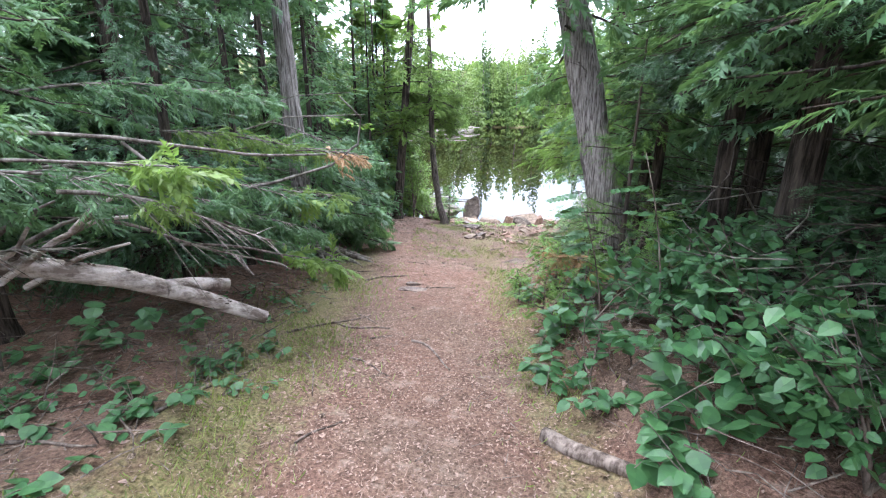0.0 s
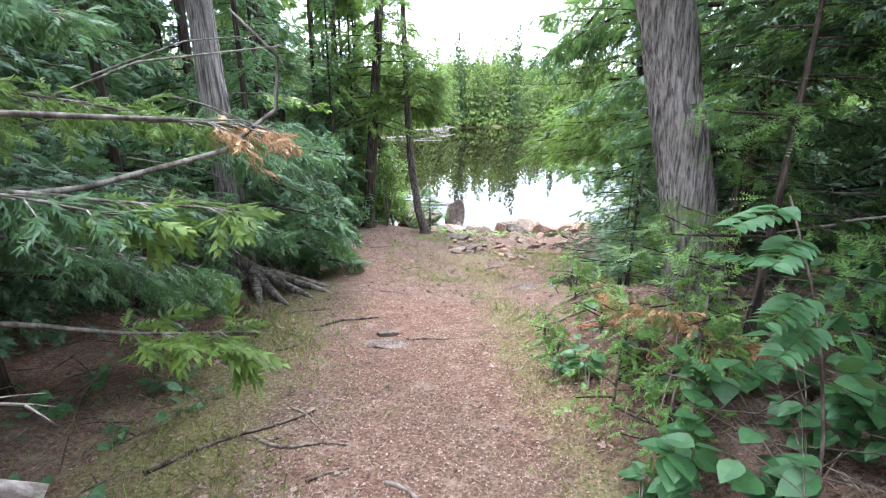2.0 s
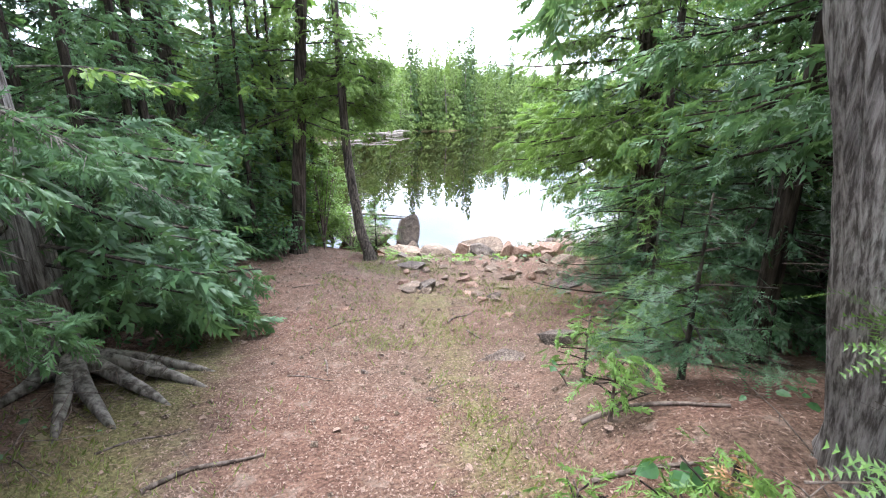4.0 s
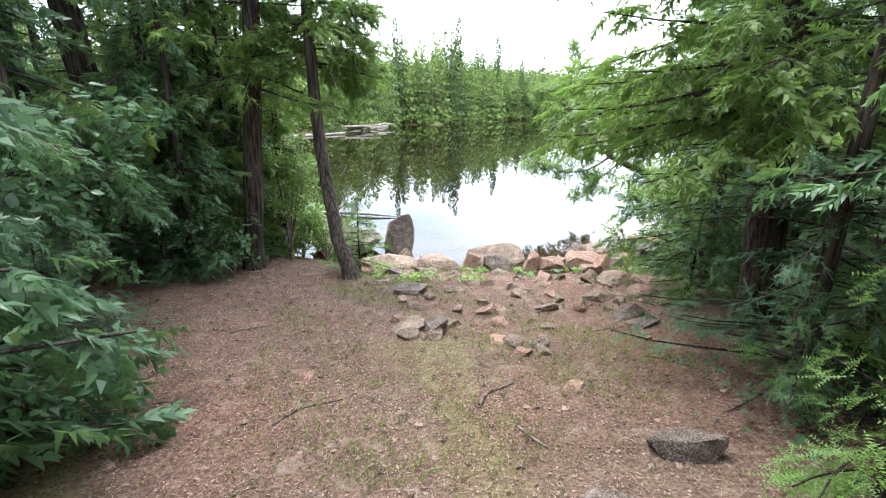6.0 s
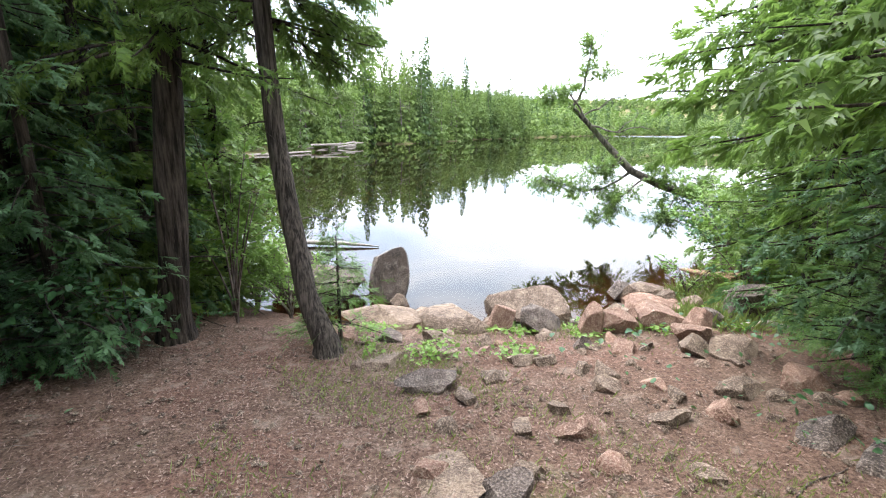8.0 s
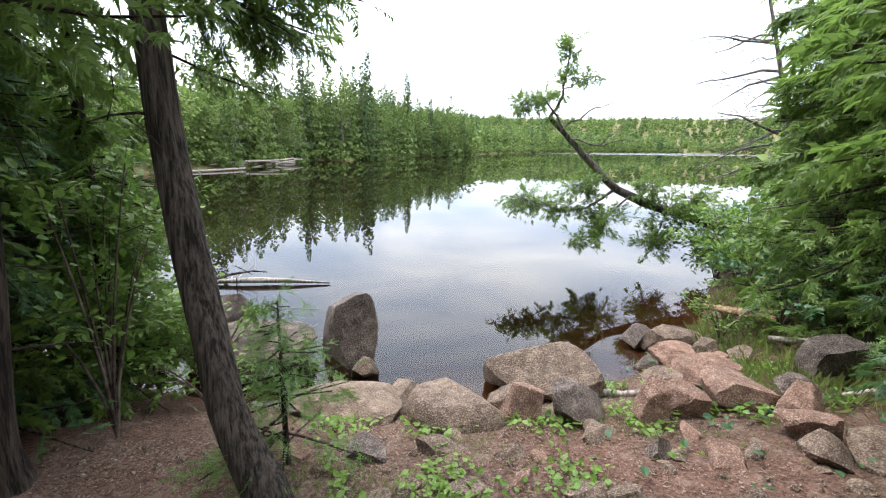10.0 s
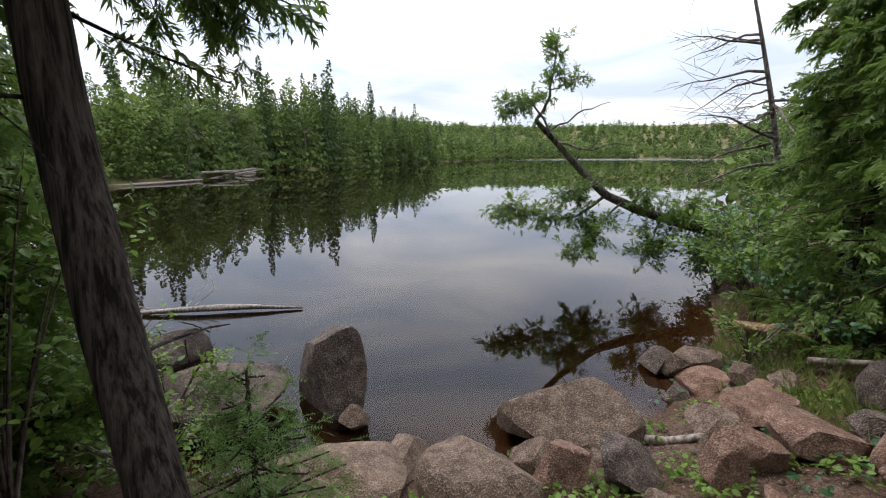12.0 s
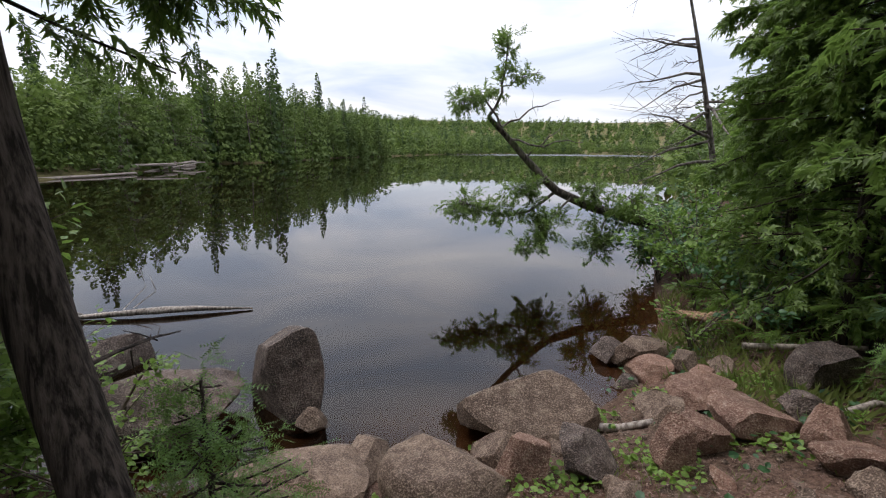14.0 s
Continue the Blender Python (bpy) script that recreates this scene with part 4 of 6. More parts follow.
for seed, x, y, w, d, h, mat, turn, label in (
    (131, 3.01, 10.2, 0.4, 0.34, 0.28, T_, 20, "rounded tan stone with a shaded face"), (132, 3.04, 9.7, 0.4, 0.32, 0.26, R_, -20, "wedge-shaped brown stone half buried"),
    (133, 2.6, 9.72, 0.36, 0.24, 0.2, T_, 15, "pale flat-topped stone half buried"), (134, 2.29, 9.58, 0.28, 0.22, 0.22, R_, 40, "tilted brown stone half buried"),
    (135, 2.55, 9.22, 0.38, 0.3, 0.24, G_, -15, "low dark stone half buried in litter"), (136, 2.05, 10.74, 0.22, 0.2, 0.24, G_, 20, "small dark block of stone on the bank"),
    (137, 1.88, 10.17, 0.22, 0.2, 0.18, T_, 35, "small brown stone in the litter"), (138, 0.54, 9.4, 0.42, 0.5, 0.12, T_, -20, "pale flat slab set in the path"),
    (139, 0.76, 9.2, 0.27, 0.24, 0.3, G_, 10, "upright rounded grey stone in the path"), (140, 0.66, 10.34, 0.46, 0.3, 0.24, G_, 8, "low grey-brown stone crossing the path"),
    (141, 0.35, 10.85, 0.56, 0.4, 0.2, T_, 5, "smooth pale hump of bedrock by the cedar"), (142, 1.17, 10.4, 0.28, 0.22, 0.16, T_, 20, "pale stone half buried"),
    (143, 1.54, 10.64, 0.42, 0.26, 0.14, T_, 8, "flat pale stone half buried"), (144, 1.42, 9.62, 0.36, 0.28, 0.2, R_, 12, "brown stone half buried in litter"),
    (145, 1.93, 9.62, 0.26, 0.2, 0.14, T_, 20, "small brown stone half buried"), (146, 0.56, 10.03, 0.16, 0.14, 0.12, R_, 50, "small reddish stone set in the path"),
    (147, 0.86, 10.82, 0.3, 0.2, 0.12, T_, 10, "low pale stone half buried"), (148, 2.78, 10.34, 0.3, 0.26, 0.3, T_, 30, "pale pointed stone on the bank"),
    (149, 1.13, 7.1, 0.46, 0.26, 0.16, G_, 4, "low dark rounded stone in the trail"), (150, 1.8, 7.45, 0.34, 0.32, 0.34, G_, 20, "grey stone at the foot of the firs"),
    (151, -0.36, 5.56, 0.24, 0.2, 0.12, G_, 10, "small dark stone set in the trail"), (152, -0.35, 5.28, 0.36, 0.16, 0.09, G_, 4, "low stone edge across the trail"),
    (153, 0.35, 7.97, 0.13, 0.11, 0.1, T_, 30, "small pale triangular stone"), (154, -0.21, 8.54, 0.13, 0.09, 0.05, R_, 12, "thin pinkish flake of stone"),
    (155, 1.52, 8.1, 0.17, 0.12, 0.08, R_, 20, "small pinkish stone in the litter"), (156, 1.52, 8.74, 0.2, 0.14, 0.12, G_, 30, "small dark pointed stone"),
    (157, 2.6, 8.97, 0.38, 0.14, 0.1, G_, 22, "thin dark slab lying in litter"), (158, 0.03, 7.02, 0.06, 0.06, 0.07, G_, 0, "small dark stone in the trail"),
    (159, 0.72, 9.03, 0.24, 0.2, 0.12, T_, 30, "small brown stone beside the slab"), (160, 1.9, 11.05, 0.3, 0.2, 0.16, T_, 30, "low stone among the shore rocks"),
    (161, 1.0, 11.3, 0.34, 0.26, 0.2, T_, -20, "pale angular stone among the shore rocks"), (162, 1.3, 11.05, 0.2, 0.16, 0.14, T_, 10, "small dull stone near the shore"),
    (163, 2.3, 10.5, 0.34, 0.22, 0.16, R_, 60, "low red stone beside the track"), (164, 0.6, 11.5, 0.34, 0.3, 0.24, G_, 60, "mossy stone below the slim cedar"),
):
    rock("rock", x, y, w, d, h, mat, label, seed, turn, ((seed * 7) % 13 - 6, (seed * 5) % 15 - 7), 0.58, 14, 3)


# small stones trodden into the slope and lying between the shore rocks
rng = np.random.default_rng(165)
for i in range(64):
    x, y = rng.uniform(0.15, 3.3), rng.uniform(8.6, 11.9)
    if trail_distance(np.array([[x, y, 0.0]]))[0] < 0.3:
        continue
    w = rng.uniform(0.08, 0.21)
    rock("rock", x, y, w, w * rng.uniform(0.6, 0.95), w * rng.uniform(0.45, 0.8), (T_, R_, T_, T_)[i % 4], ("small tan stone half buried in the litter", "small reddish stone half buried in the litter", "small brown stone half buried in the litter", "small pale stone half buried in the litter")[i % 4], 900 + i, rng.uniform(0, 180), (rng.uniform(-8, 8), rng.uniform(-8, 8)), 0.52, 7, 3)


# ---- brushwood, saplings and fallen wood ----
def bough(name, start, end, label, seed, leaf, spray="cedar", count=70, size=0.24, sag=0.12, radius=0.012, bark=None, spread=0.35, category="branch", first=0.25, group="cedar boughs beside the trail"):
    """A leafy limb from start to end with side twigs and flat sprays."""
    rng = np.random.default_rng(seed)
    s, e = np.array(start, float), np.array(end, float)
    t = thing(name, *start, label, category, group)
    L = np.linalg.norm(e - s)
    u = np.linspace(0, 1, 9)
    line = s + (e - s) * u[:, None] + np.stack([0.03 * L * np.sin(5 * u + seed), 0.03 * L * np.sin(7 * u), sag * L * 4 * u * (1 - u)], 1)
    limbs = [tube(line, radius * (1 - 0.85 * u) + 0.0015, 6, 0.05, seed=seed)]
    d = (e - s) / L
    side = np.cross(d, (0, 0, 1.0))
    side /= np.linalg.norm(side) + 1e-9
    P, A, S = [], [], []
    for i in range(count // 6):
        v = rng.uniform(first, 1)
        b = np.array([np.interp(v, u, line[:, c]) for c in range(3)])
        sg = rng.choice([-1, 1])
        dirn = d * 0.8 + side * sg * rng.uniform(0.3, 1.1) + np.array([0, 0, rng.normal(-0.18, 0.22)])
        ln = spread * (1.15 - v) * rng.uniform(0.6, 1.3) + 0.06
        k = np.linspace(0, 1, 4)
        tw = b + dirn * (k * ln)[:, None] + np.stack([0 * k, 0 * k, -0.12 * ln * k * k], 1)
        limbs.append(tube(tw, 0.0035 * (1 - k) + 0.001, 3, cap=False))
        for j in range(6):
            w = rng.uniform(0.1, 1)
            P.append(b + dirn * w * ln + np.array([0, 0, -0.12 * ln * w * w]))
            A.append(dirn * 0.7 + side * rng.normal(0, 0.6) + d * rng.normal(0, 0.45) + np.array([0, 0, rng.normal(-0.3, 0.35)]))
            S.append(size * rng.uniform(0.55, 1.15))
    P, A, S = np.array(P), np.array(A), np.array(S)
    ok = ~over_log(P)
    P, A, S = P[ok], A[ok], S[ok]
    U = np.stack([rng.normal(0, 0.55, len(P)), rng.normal(0, 0.55, len(P)), np.ones(len(P))], 1)
    V, F = joined(limbs)
    tagged(part("branch", mesh_np("branch", V - s, F, bark or M_TWIG, True), t, "thin woody limb"), kind="stuff")
    V, F = lay(SPRAY[spray], P, A, U, S)
    part("foliage", mesh_np("foliage", V - s, F, leaf), t)
    return t


# cedar tops pulled down on the left of the trail
for seed, s, e, leaf in (
    (201, (-2.9, 2.3, 1.25), (-1.3, 2.75, 1.05), M_CEDAR), (202, (-2.8, 3.2, 1.2), (-1.15, 3.5, 0.95), M_CEDAR), (203, (-2.9, 4.1, 1.35), (-1.05, 4.2, 1.2), M_CEDAR_SUN),
    (204, (-2.6, 3.6, 0.9), (-1.25, 4.3, 0.45), M_CEDAR), (205, (-2.9, 4.8, 1.0), (-1.3, 5.0, 0.55), M_CEDAR), (206, (-2.7, 5.4, 1.3), (-1.15, 5.6, 0.95), M_CEDAR),
    (207, (-1.9, 2.3, 1.2), (-0.98, 2.62, 0.85), M_CEDAR_SUN), (208, (-2.7, 6.0, 0.7), (-1.3, 5.9, 0.2), M_CEDAR), (209, (-3.2, 2.0, 0.75), (-2.0, 2.6, 0.8), M_CEDAR),
    (210, (-3.0, 3.4, 1.7), (-1.5, 3.9, 1.65), M_CEDAR), (211, (-2.4, 6.6, 1.4), (-1.2, 6.3, 0.9), M_CEDAR), (212, (-2.6, 7.6, 0.9), (-1.25, 7.7, 0.35), M_FIR),
    (213, (-2.7, 8.2, 1.2), (-1.3, 8.4, 0.6), M_CEDAR), (214, (-3.2, 1.4, 1.5), (-1.8, 1.9, 1.55), M_CEDAR), (215, (-2.3, 4.4, 0.5), (-1.5, 4.9, 0.05), M_CEDAR),
):
    bough("cedar_bough", s, e, "drooping green cedar bough hanging over the trail's edge", seed, leaf, "lace", 270, 0.15, 0.06, spread=0.42)
# long boughs of the trees overhead and beside the lake
for seed, s, e, leaf, n in (
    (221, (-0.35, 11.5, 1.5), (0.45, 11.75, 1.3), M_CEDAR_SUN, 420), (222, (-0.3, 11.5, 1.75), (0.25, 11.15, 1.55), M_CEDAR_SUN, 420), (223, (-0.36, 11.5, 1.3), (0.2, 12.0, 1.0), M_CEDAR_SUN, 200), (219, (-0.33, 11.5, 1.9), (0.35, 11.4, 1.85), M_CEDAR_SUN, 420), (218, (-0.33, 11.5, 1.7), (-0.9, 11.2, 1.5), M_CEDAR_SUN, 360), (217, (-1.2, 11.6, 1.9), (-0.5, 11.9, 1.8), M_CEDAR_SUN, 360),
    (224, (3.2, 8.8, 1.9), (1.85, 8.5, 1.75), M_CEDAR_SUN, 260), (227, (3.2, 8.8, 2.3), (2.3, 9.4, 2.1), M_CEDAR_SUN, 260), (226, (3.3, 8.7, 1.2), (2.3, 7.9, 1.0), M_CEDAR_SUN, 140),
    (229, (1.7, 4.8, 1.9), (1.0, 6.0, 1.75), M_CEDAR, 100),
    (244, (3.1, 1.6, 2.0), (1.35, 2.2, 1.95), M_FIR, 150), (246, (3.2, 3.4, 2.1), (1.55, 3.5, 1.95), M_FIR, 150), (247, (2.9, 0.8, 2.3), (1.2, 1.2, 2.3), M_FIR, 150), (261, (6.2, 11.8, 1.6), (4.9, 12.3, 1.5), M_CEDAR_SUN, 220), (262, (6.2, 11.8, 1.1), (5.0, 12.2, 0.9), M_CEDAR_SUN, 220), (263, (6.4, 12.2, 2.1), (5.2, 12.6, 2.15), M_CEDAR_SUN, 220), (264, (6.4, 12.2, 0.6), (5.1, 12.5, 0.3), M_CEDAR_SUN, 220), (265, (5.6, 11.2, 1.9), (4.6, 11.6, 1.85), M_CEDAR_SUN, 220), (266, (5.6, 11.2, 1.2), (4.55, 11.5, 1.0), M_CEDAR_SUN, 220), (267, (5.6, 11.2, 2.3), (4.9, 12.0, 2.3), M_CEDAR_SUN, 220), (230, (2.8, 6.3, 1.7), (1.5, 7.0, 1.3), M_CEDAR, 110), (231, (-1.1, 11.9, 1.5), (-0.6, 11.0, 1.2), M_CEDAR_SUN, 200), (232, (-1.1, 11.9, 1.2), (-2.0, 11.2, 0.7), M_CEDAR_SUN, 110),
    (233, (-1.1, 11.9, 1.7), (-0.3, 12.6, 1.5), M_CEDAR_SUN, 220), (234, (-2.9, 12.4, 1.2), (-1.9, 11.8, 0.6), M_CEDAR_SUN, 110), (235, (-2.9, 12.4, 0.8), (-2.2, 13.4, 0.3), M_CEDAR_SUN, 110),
    (236, (-2.7, 10.3, 1.1), (-1.7, 10.5, 0.5), M_CEDAR_SUN, 110), (237, (-2.7, 10.3, 0.6), (-1.6, 9.9, 0.0), M_CEDAR, 110), (238, (-3.3, 9.2, 0.7), (-1.8, 9.1, 0.0), M_CEDAR, 120),
):
    bough("cedar_bough", s, e, "long leafy cedar bough spreading over the bank", seed, leaf, "fir" if seed in (244, 246, 247) else "lace" if seed < 224 or seed in (224, 227, 231, 233) else "cedar", n, 0.13 if seed < 224 or seed in (224, 227, 231, 233) else 0.18, 0.07, 0.014, M_DARK_BARK, 0.45)
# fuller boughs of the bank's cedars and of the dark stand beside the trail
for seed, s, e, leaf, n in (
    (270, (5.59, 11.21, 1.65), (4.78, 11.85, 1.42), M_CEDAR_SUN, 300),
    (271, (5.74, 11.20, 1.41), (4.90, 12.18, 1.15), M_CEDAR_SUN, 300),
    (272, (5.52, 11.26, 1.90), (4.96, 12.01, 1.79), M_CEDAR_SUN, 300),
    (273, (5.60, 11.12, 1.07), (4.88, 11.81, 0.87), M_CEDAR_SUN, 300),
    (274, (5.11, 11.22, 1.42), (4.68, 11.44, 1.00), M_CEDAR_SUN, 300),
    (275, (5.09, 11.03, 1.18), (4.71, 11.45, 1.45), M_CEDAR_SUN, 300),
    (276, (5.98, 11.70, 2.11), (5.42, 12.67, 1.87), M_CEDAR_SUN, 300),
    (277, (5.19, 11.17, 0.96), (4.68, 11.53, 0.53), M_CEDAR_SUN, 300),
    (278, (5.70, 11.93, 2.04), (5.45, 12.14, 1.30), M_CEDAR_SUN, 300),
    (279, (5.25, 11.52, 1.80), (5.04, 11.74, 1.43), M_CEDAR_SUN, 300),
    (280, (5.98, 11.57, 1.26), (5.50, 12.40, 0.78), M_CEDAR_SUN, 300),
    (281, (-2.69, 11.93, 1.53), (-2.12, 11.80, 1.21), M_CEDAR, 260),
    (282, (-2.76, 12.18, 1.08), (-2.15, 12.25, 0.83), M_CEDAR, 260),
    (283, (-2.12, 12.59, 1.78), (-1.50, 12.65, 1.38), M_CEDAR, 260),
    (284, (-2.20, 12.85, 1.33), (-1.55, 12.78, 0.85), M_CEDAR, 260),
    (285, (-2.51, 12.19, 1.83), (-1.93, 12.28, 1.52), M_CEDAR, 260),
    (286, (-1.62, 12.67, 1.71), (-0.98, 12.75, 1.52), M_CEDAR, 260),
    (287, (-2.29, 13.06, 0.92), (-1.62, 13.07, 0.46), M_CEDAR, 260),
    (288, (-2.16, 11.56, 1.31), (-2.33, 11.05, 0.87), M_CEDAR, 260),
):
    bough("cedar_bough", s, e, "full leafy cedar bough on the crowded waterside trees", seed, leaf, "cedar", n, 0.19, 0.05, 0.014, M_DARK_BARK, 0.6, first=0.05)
bough("maple_branch", (-2.3, 7.6, 1.45), (-1.1, 7.35, 1.3), "leafy maple branch with sunlit yellow-green leaves", 239, M_LEAF_SUNLIT, "leaf", 84, 0.085, 0.05, 0.008, None, 0.3)
bough("dead_cedar_bough", (-1.25, 4.0, 1.25), (-0.72, 4.1, 1.22), "withered brown cedar spray hanging from a dead branch", 240, M_DEADLEAF, "lace", 90, 0.11, 0.02, 0.006)
for seed, s, e in ((241, (1.35, 4.25, 0.1), (1.15, 3.95, 0.35)), (242, (1.45, 4.45, 0.0), (1.1, 4.5, 0.2)), (243, (1.5, 4.2, 0.02), (1.45, 3.8, 0.22))):
    bough("dead_cedar_bough", s, e, "withered orange-brown cedar spray at the foot of the tree", seed, M_DEADLEAF, "lace", 110, 0.1, 0.05, 0.006, spread=0.25)


def young_fir(x, y, H, R, label, seed, leaf, count=26, size=0.2, base=0.12, keep=0.6):
    return conifer("fir_sapling", x, y, H, R, base, 0.006 + 0.008 * H, label, seed, "fir", leaf, M_DARK_BARK, count, 0.1, size, keep=keep, shape=0.9, gap=0.05, category="young tree", group="young firs", low=1.1)


young_fir(0.14, 11.5, 0.95, 0.52, "small bright young fir beside the slim cedar", 251, M_FIR_NEW, 60, 0.17, 0.12, 0.2)
young_fir(1.62, 3.95, 2.1, 0.8, "young fir with fresh light-green tips beside the big cedar", 252, M_FIR_NEW, 34, 0.2, 0.3, 0.75)
young_fir(2.3, 6.9, 1.4, 0.6, "low young fir with pale new tips at the trail's edge", 253, M_FIR_NEW, 40, 0.2)
young_fir(3.0, 7.6, 1.3, 0.7, "low young fir spreading over the bank", 254, M_FIR_NEW, 40, 0.2)
young_fir(3.5, 9.6, 0.9, 0.7, "low young fir beside the rocky shore", 255, M_FIR_NEW, 40, 0.18)
young_fir(4.2, 10.3, 1.0, 0.7, "low bushy young fir above the shore", 256, M_FIR_NEW, 40, 0.18)
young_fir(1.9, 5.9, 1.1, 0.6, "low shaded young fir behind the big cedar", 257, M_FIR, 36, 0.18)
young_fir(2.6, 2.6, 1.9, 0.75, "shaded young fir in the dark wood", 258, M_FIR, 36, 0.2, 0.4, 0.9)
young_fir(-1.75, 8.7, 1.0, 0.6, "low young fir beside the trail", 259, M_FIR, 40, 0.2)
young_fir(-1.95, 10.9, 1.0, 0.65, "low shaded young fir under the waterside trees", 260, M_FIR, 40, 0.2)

# yellow-green cedar seedlings along the trail below the big cedar
for i, (x, y, H, R) in enumerate(((0.98, 4.0, 0.4, 0.3), (1.15, 4.3, 0.5, 0.32), (0.85, 4.6, 0.26, 0.24), (1.3, 3.85, 0.55, 0.34), (1.05, 3.6, 0.34, 0.28), (1.2, 4.75, 0.4, 0.28), (0.9, 5.1, 0.22, 0.2), (1.3, 5.6, 0.35, 0.26), (1.5, 6.3, 0.45, 0.3), (1.45, 4.2, 0.6, 0.3))):
    conifer("cedar_seedling", x, y, H, R, 0.04, 0.006, "small yellow-green cedar seedling beside the trail", 280 + i, "cedar", M_FIR_NEW, M_STICK, 13, 0.05, 0.12, keep=0.35, shape=0.6, gap=0.045, category="young tree", group="cedar seedlings", low=0.9)

# leaves as pieces of the saplings: a few shared meshes
LEAVES = [mesh_np("leaf", leaf_tris(w, fo).reshape(-1, 3) * 0.1, np.arange(len(leaf_tris()) * 3).reshape(-1, 3), M_LEAF) for w, fo in ((0.40, 0.06), (0.34, 0.10), (0.45, 0.03))]
LEAVES_SUN = [mesh_np("leaf", leaf_tris(w, fo).reshape(-1, 3) * 0.1, np.arange(len(leaf_tris()) * 3).reshape(-1, 3), M_LEAF_SUNLIT) for w, fo in ((0.40, 0.06), (0.34, 0.10))]


def leaf_at(p, along, size, rng, pool, parent):
    ob = new("leaf", pool[int(rng.integers(len(pool)))])
    a = Vector(along).normalized()
    up = Vector((rng.normal(0, 0.3), rng.normal(0, 0.3), 1))
    side = up.cross(a).normalized()
    n = a.cross(side)
    ob.parent = parent
    ob.matrix_local = Matrix.Translation(p) @ Matrix((a, side, n)).transposed().to_4x4() @ Matrix.Scale(size * 10, 4)
    return ob


def sapling(x, y, H, stems, leaves, size, label, seed, pool=None, spread=0.25, group="leafy seedlings", name="hazel_seedling"):
    """A seedling: thin bent stems with broad leaves set along and round their tips."""
    rng = np.random.default_rng(seed)
    t = thing(name, x, y, land_at(x, y), label, "plant", group)
    for s in range(stems):
        az = rng.uniform(0, 6.28)
        h = H * rng.uniform(0.6, 1.05)
        tip = np.array([math.cos(az) * spread * rng.uniform(0.4, 1.2), math.sin(az) * spread * rng.uniform(0.4, 1.2), h])
        k = np.linspace(0, 1, 5)
        pts = np.stack([tip[0] * k ** 1.5, tip[1] * k ** 1.5, tip[2] * k - 0.02], 1)
        stem = part("stem", mesh_np("stem", *tube(pts, 0.006 * (1 - 0.7 * k), 4), M_STICK, True), t)
        for j in range(leaves):
            u = rng.uniform(0.45, 1.0)
            b = [np.interp(u, k, pts[:, c]) for c in range(3)]
            a2 = az + rng.uniform(-2.2, 2.2)
            leaf_at(Vector(b), (math.cos(a2), math.sin(a2), rng.normal(-0.12, 0.22)), size * rng.uniform(0.65, 1.15), rng, pool or LEAVES, stem)
    return t


for i, (x, y, H, stems, n, size) in enumerate((
    (1.0, 3.35, 0.45, 4, 8, 0.13), (1.2, 3.0, 0.5, 4, 7, 0.13), (0.8, 3.3, 0.25, 3, 6, 0.10), (0.72, 2.65, 0.22, 3, 5, 0.10), (1.25, 2.6, 0.35, 3, 7, 0.13), (1.3, 2.15, 0.3, 3, 6, 0.13),
    (1.05, 1.85, 0.22, 2, 6, 0.11), (1.35, 3.7, 0.45, 4, 7, 0.13), (1.55, 3.3, 0.55, 3, 7, 0.13), (1.7, 2.8, 0.6, 3, 7, 0.13), (1.9, 2.3, 0.5, 3, 7, 0.13), (1.15, 4.15, 0.3, 2, 6, 0.10),
    (0.95, 4.5, 0.16, 2, 5, 0.08), (1.5, 1.8, 0.4, 3, 6, 0.12), (2.1, 3.2, 0.7, 3, 7, 0.13), (1.2, 5.2, 0.22, 2, 5, 0.09), (1.35, 6.2, 0.14, 2, 4, 0.07),
)):
    sapling(x, y, H, stems, n, size, "broad-leaved green seedlings in the shade beside the trail", 300 + i)
for i, (x, y, H, stems, n, size) in enumerate((
    (-2.3, 3.0, 0.4, 4, 7, 0.13), (-2.45, 2.75, 0.2, 3, 6, 0.11), (-1.6, 3.0, 0.16, 4, 5, 0.08), (-2.1, 3.4, 0.3, 3, 6, 0.10), (-1.8, 2.35, 0.14, 4, 5, 0.10), (-1.5, 2.65, 0.12, 4, 5, 0.08),
    (-1.6, 2.05, 0.1, 4, 5, 0.09), (-1.95, 2.05, 0.12, 3, 5, 0.10), (-2.9, 2.8, 0.2, 3, 5, 0.10), (-2.3, 2.1, 0.12, 3, 5, 0.10), (-1.2, 2.7, 0.08, 3, 4, 0.06), (-1.75, 1.7, 0.12, 3, 5, 0.10),
    (-1.55, 4.0, 0.14, 4, 5, 0.07), (-1.75, 4.5, 0.2, 4, 6, 0.08), (-1.4, 4.35, 0.1, 4, 4, 0.06), (-2.0, 4.2, 0.25, 4, 6, 0.09), (-1.35, 5.0, 0.12, 3, 5, 0.06), (-1.6, 5.5, 0.1, 3, 4, 0.06),
)):
    sapling(x, y, H, stems, n, size, "low light-green seedlings in the moss beside the trail", 330 + i)


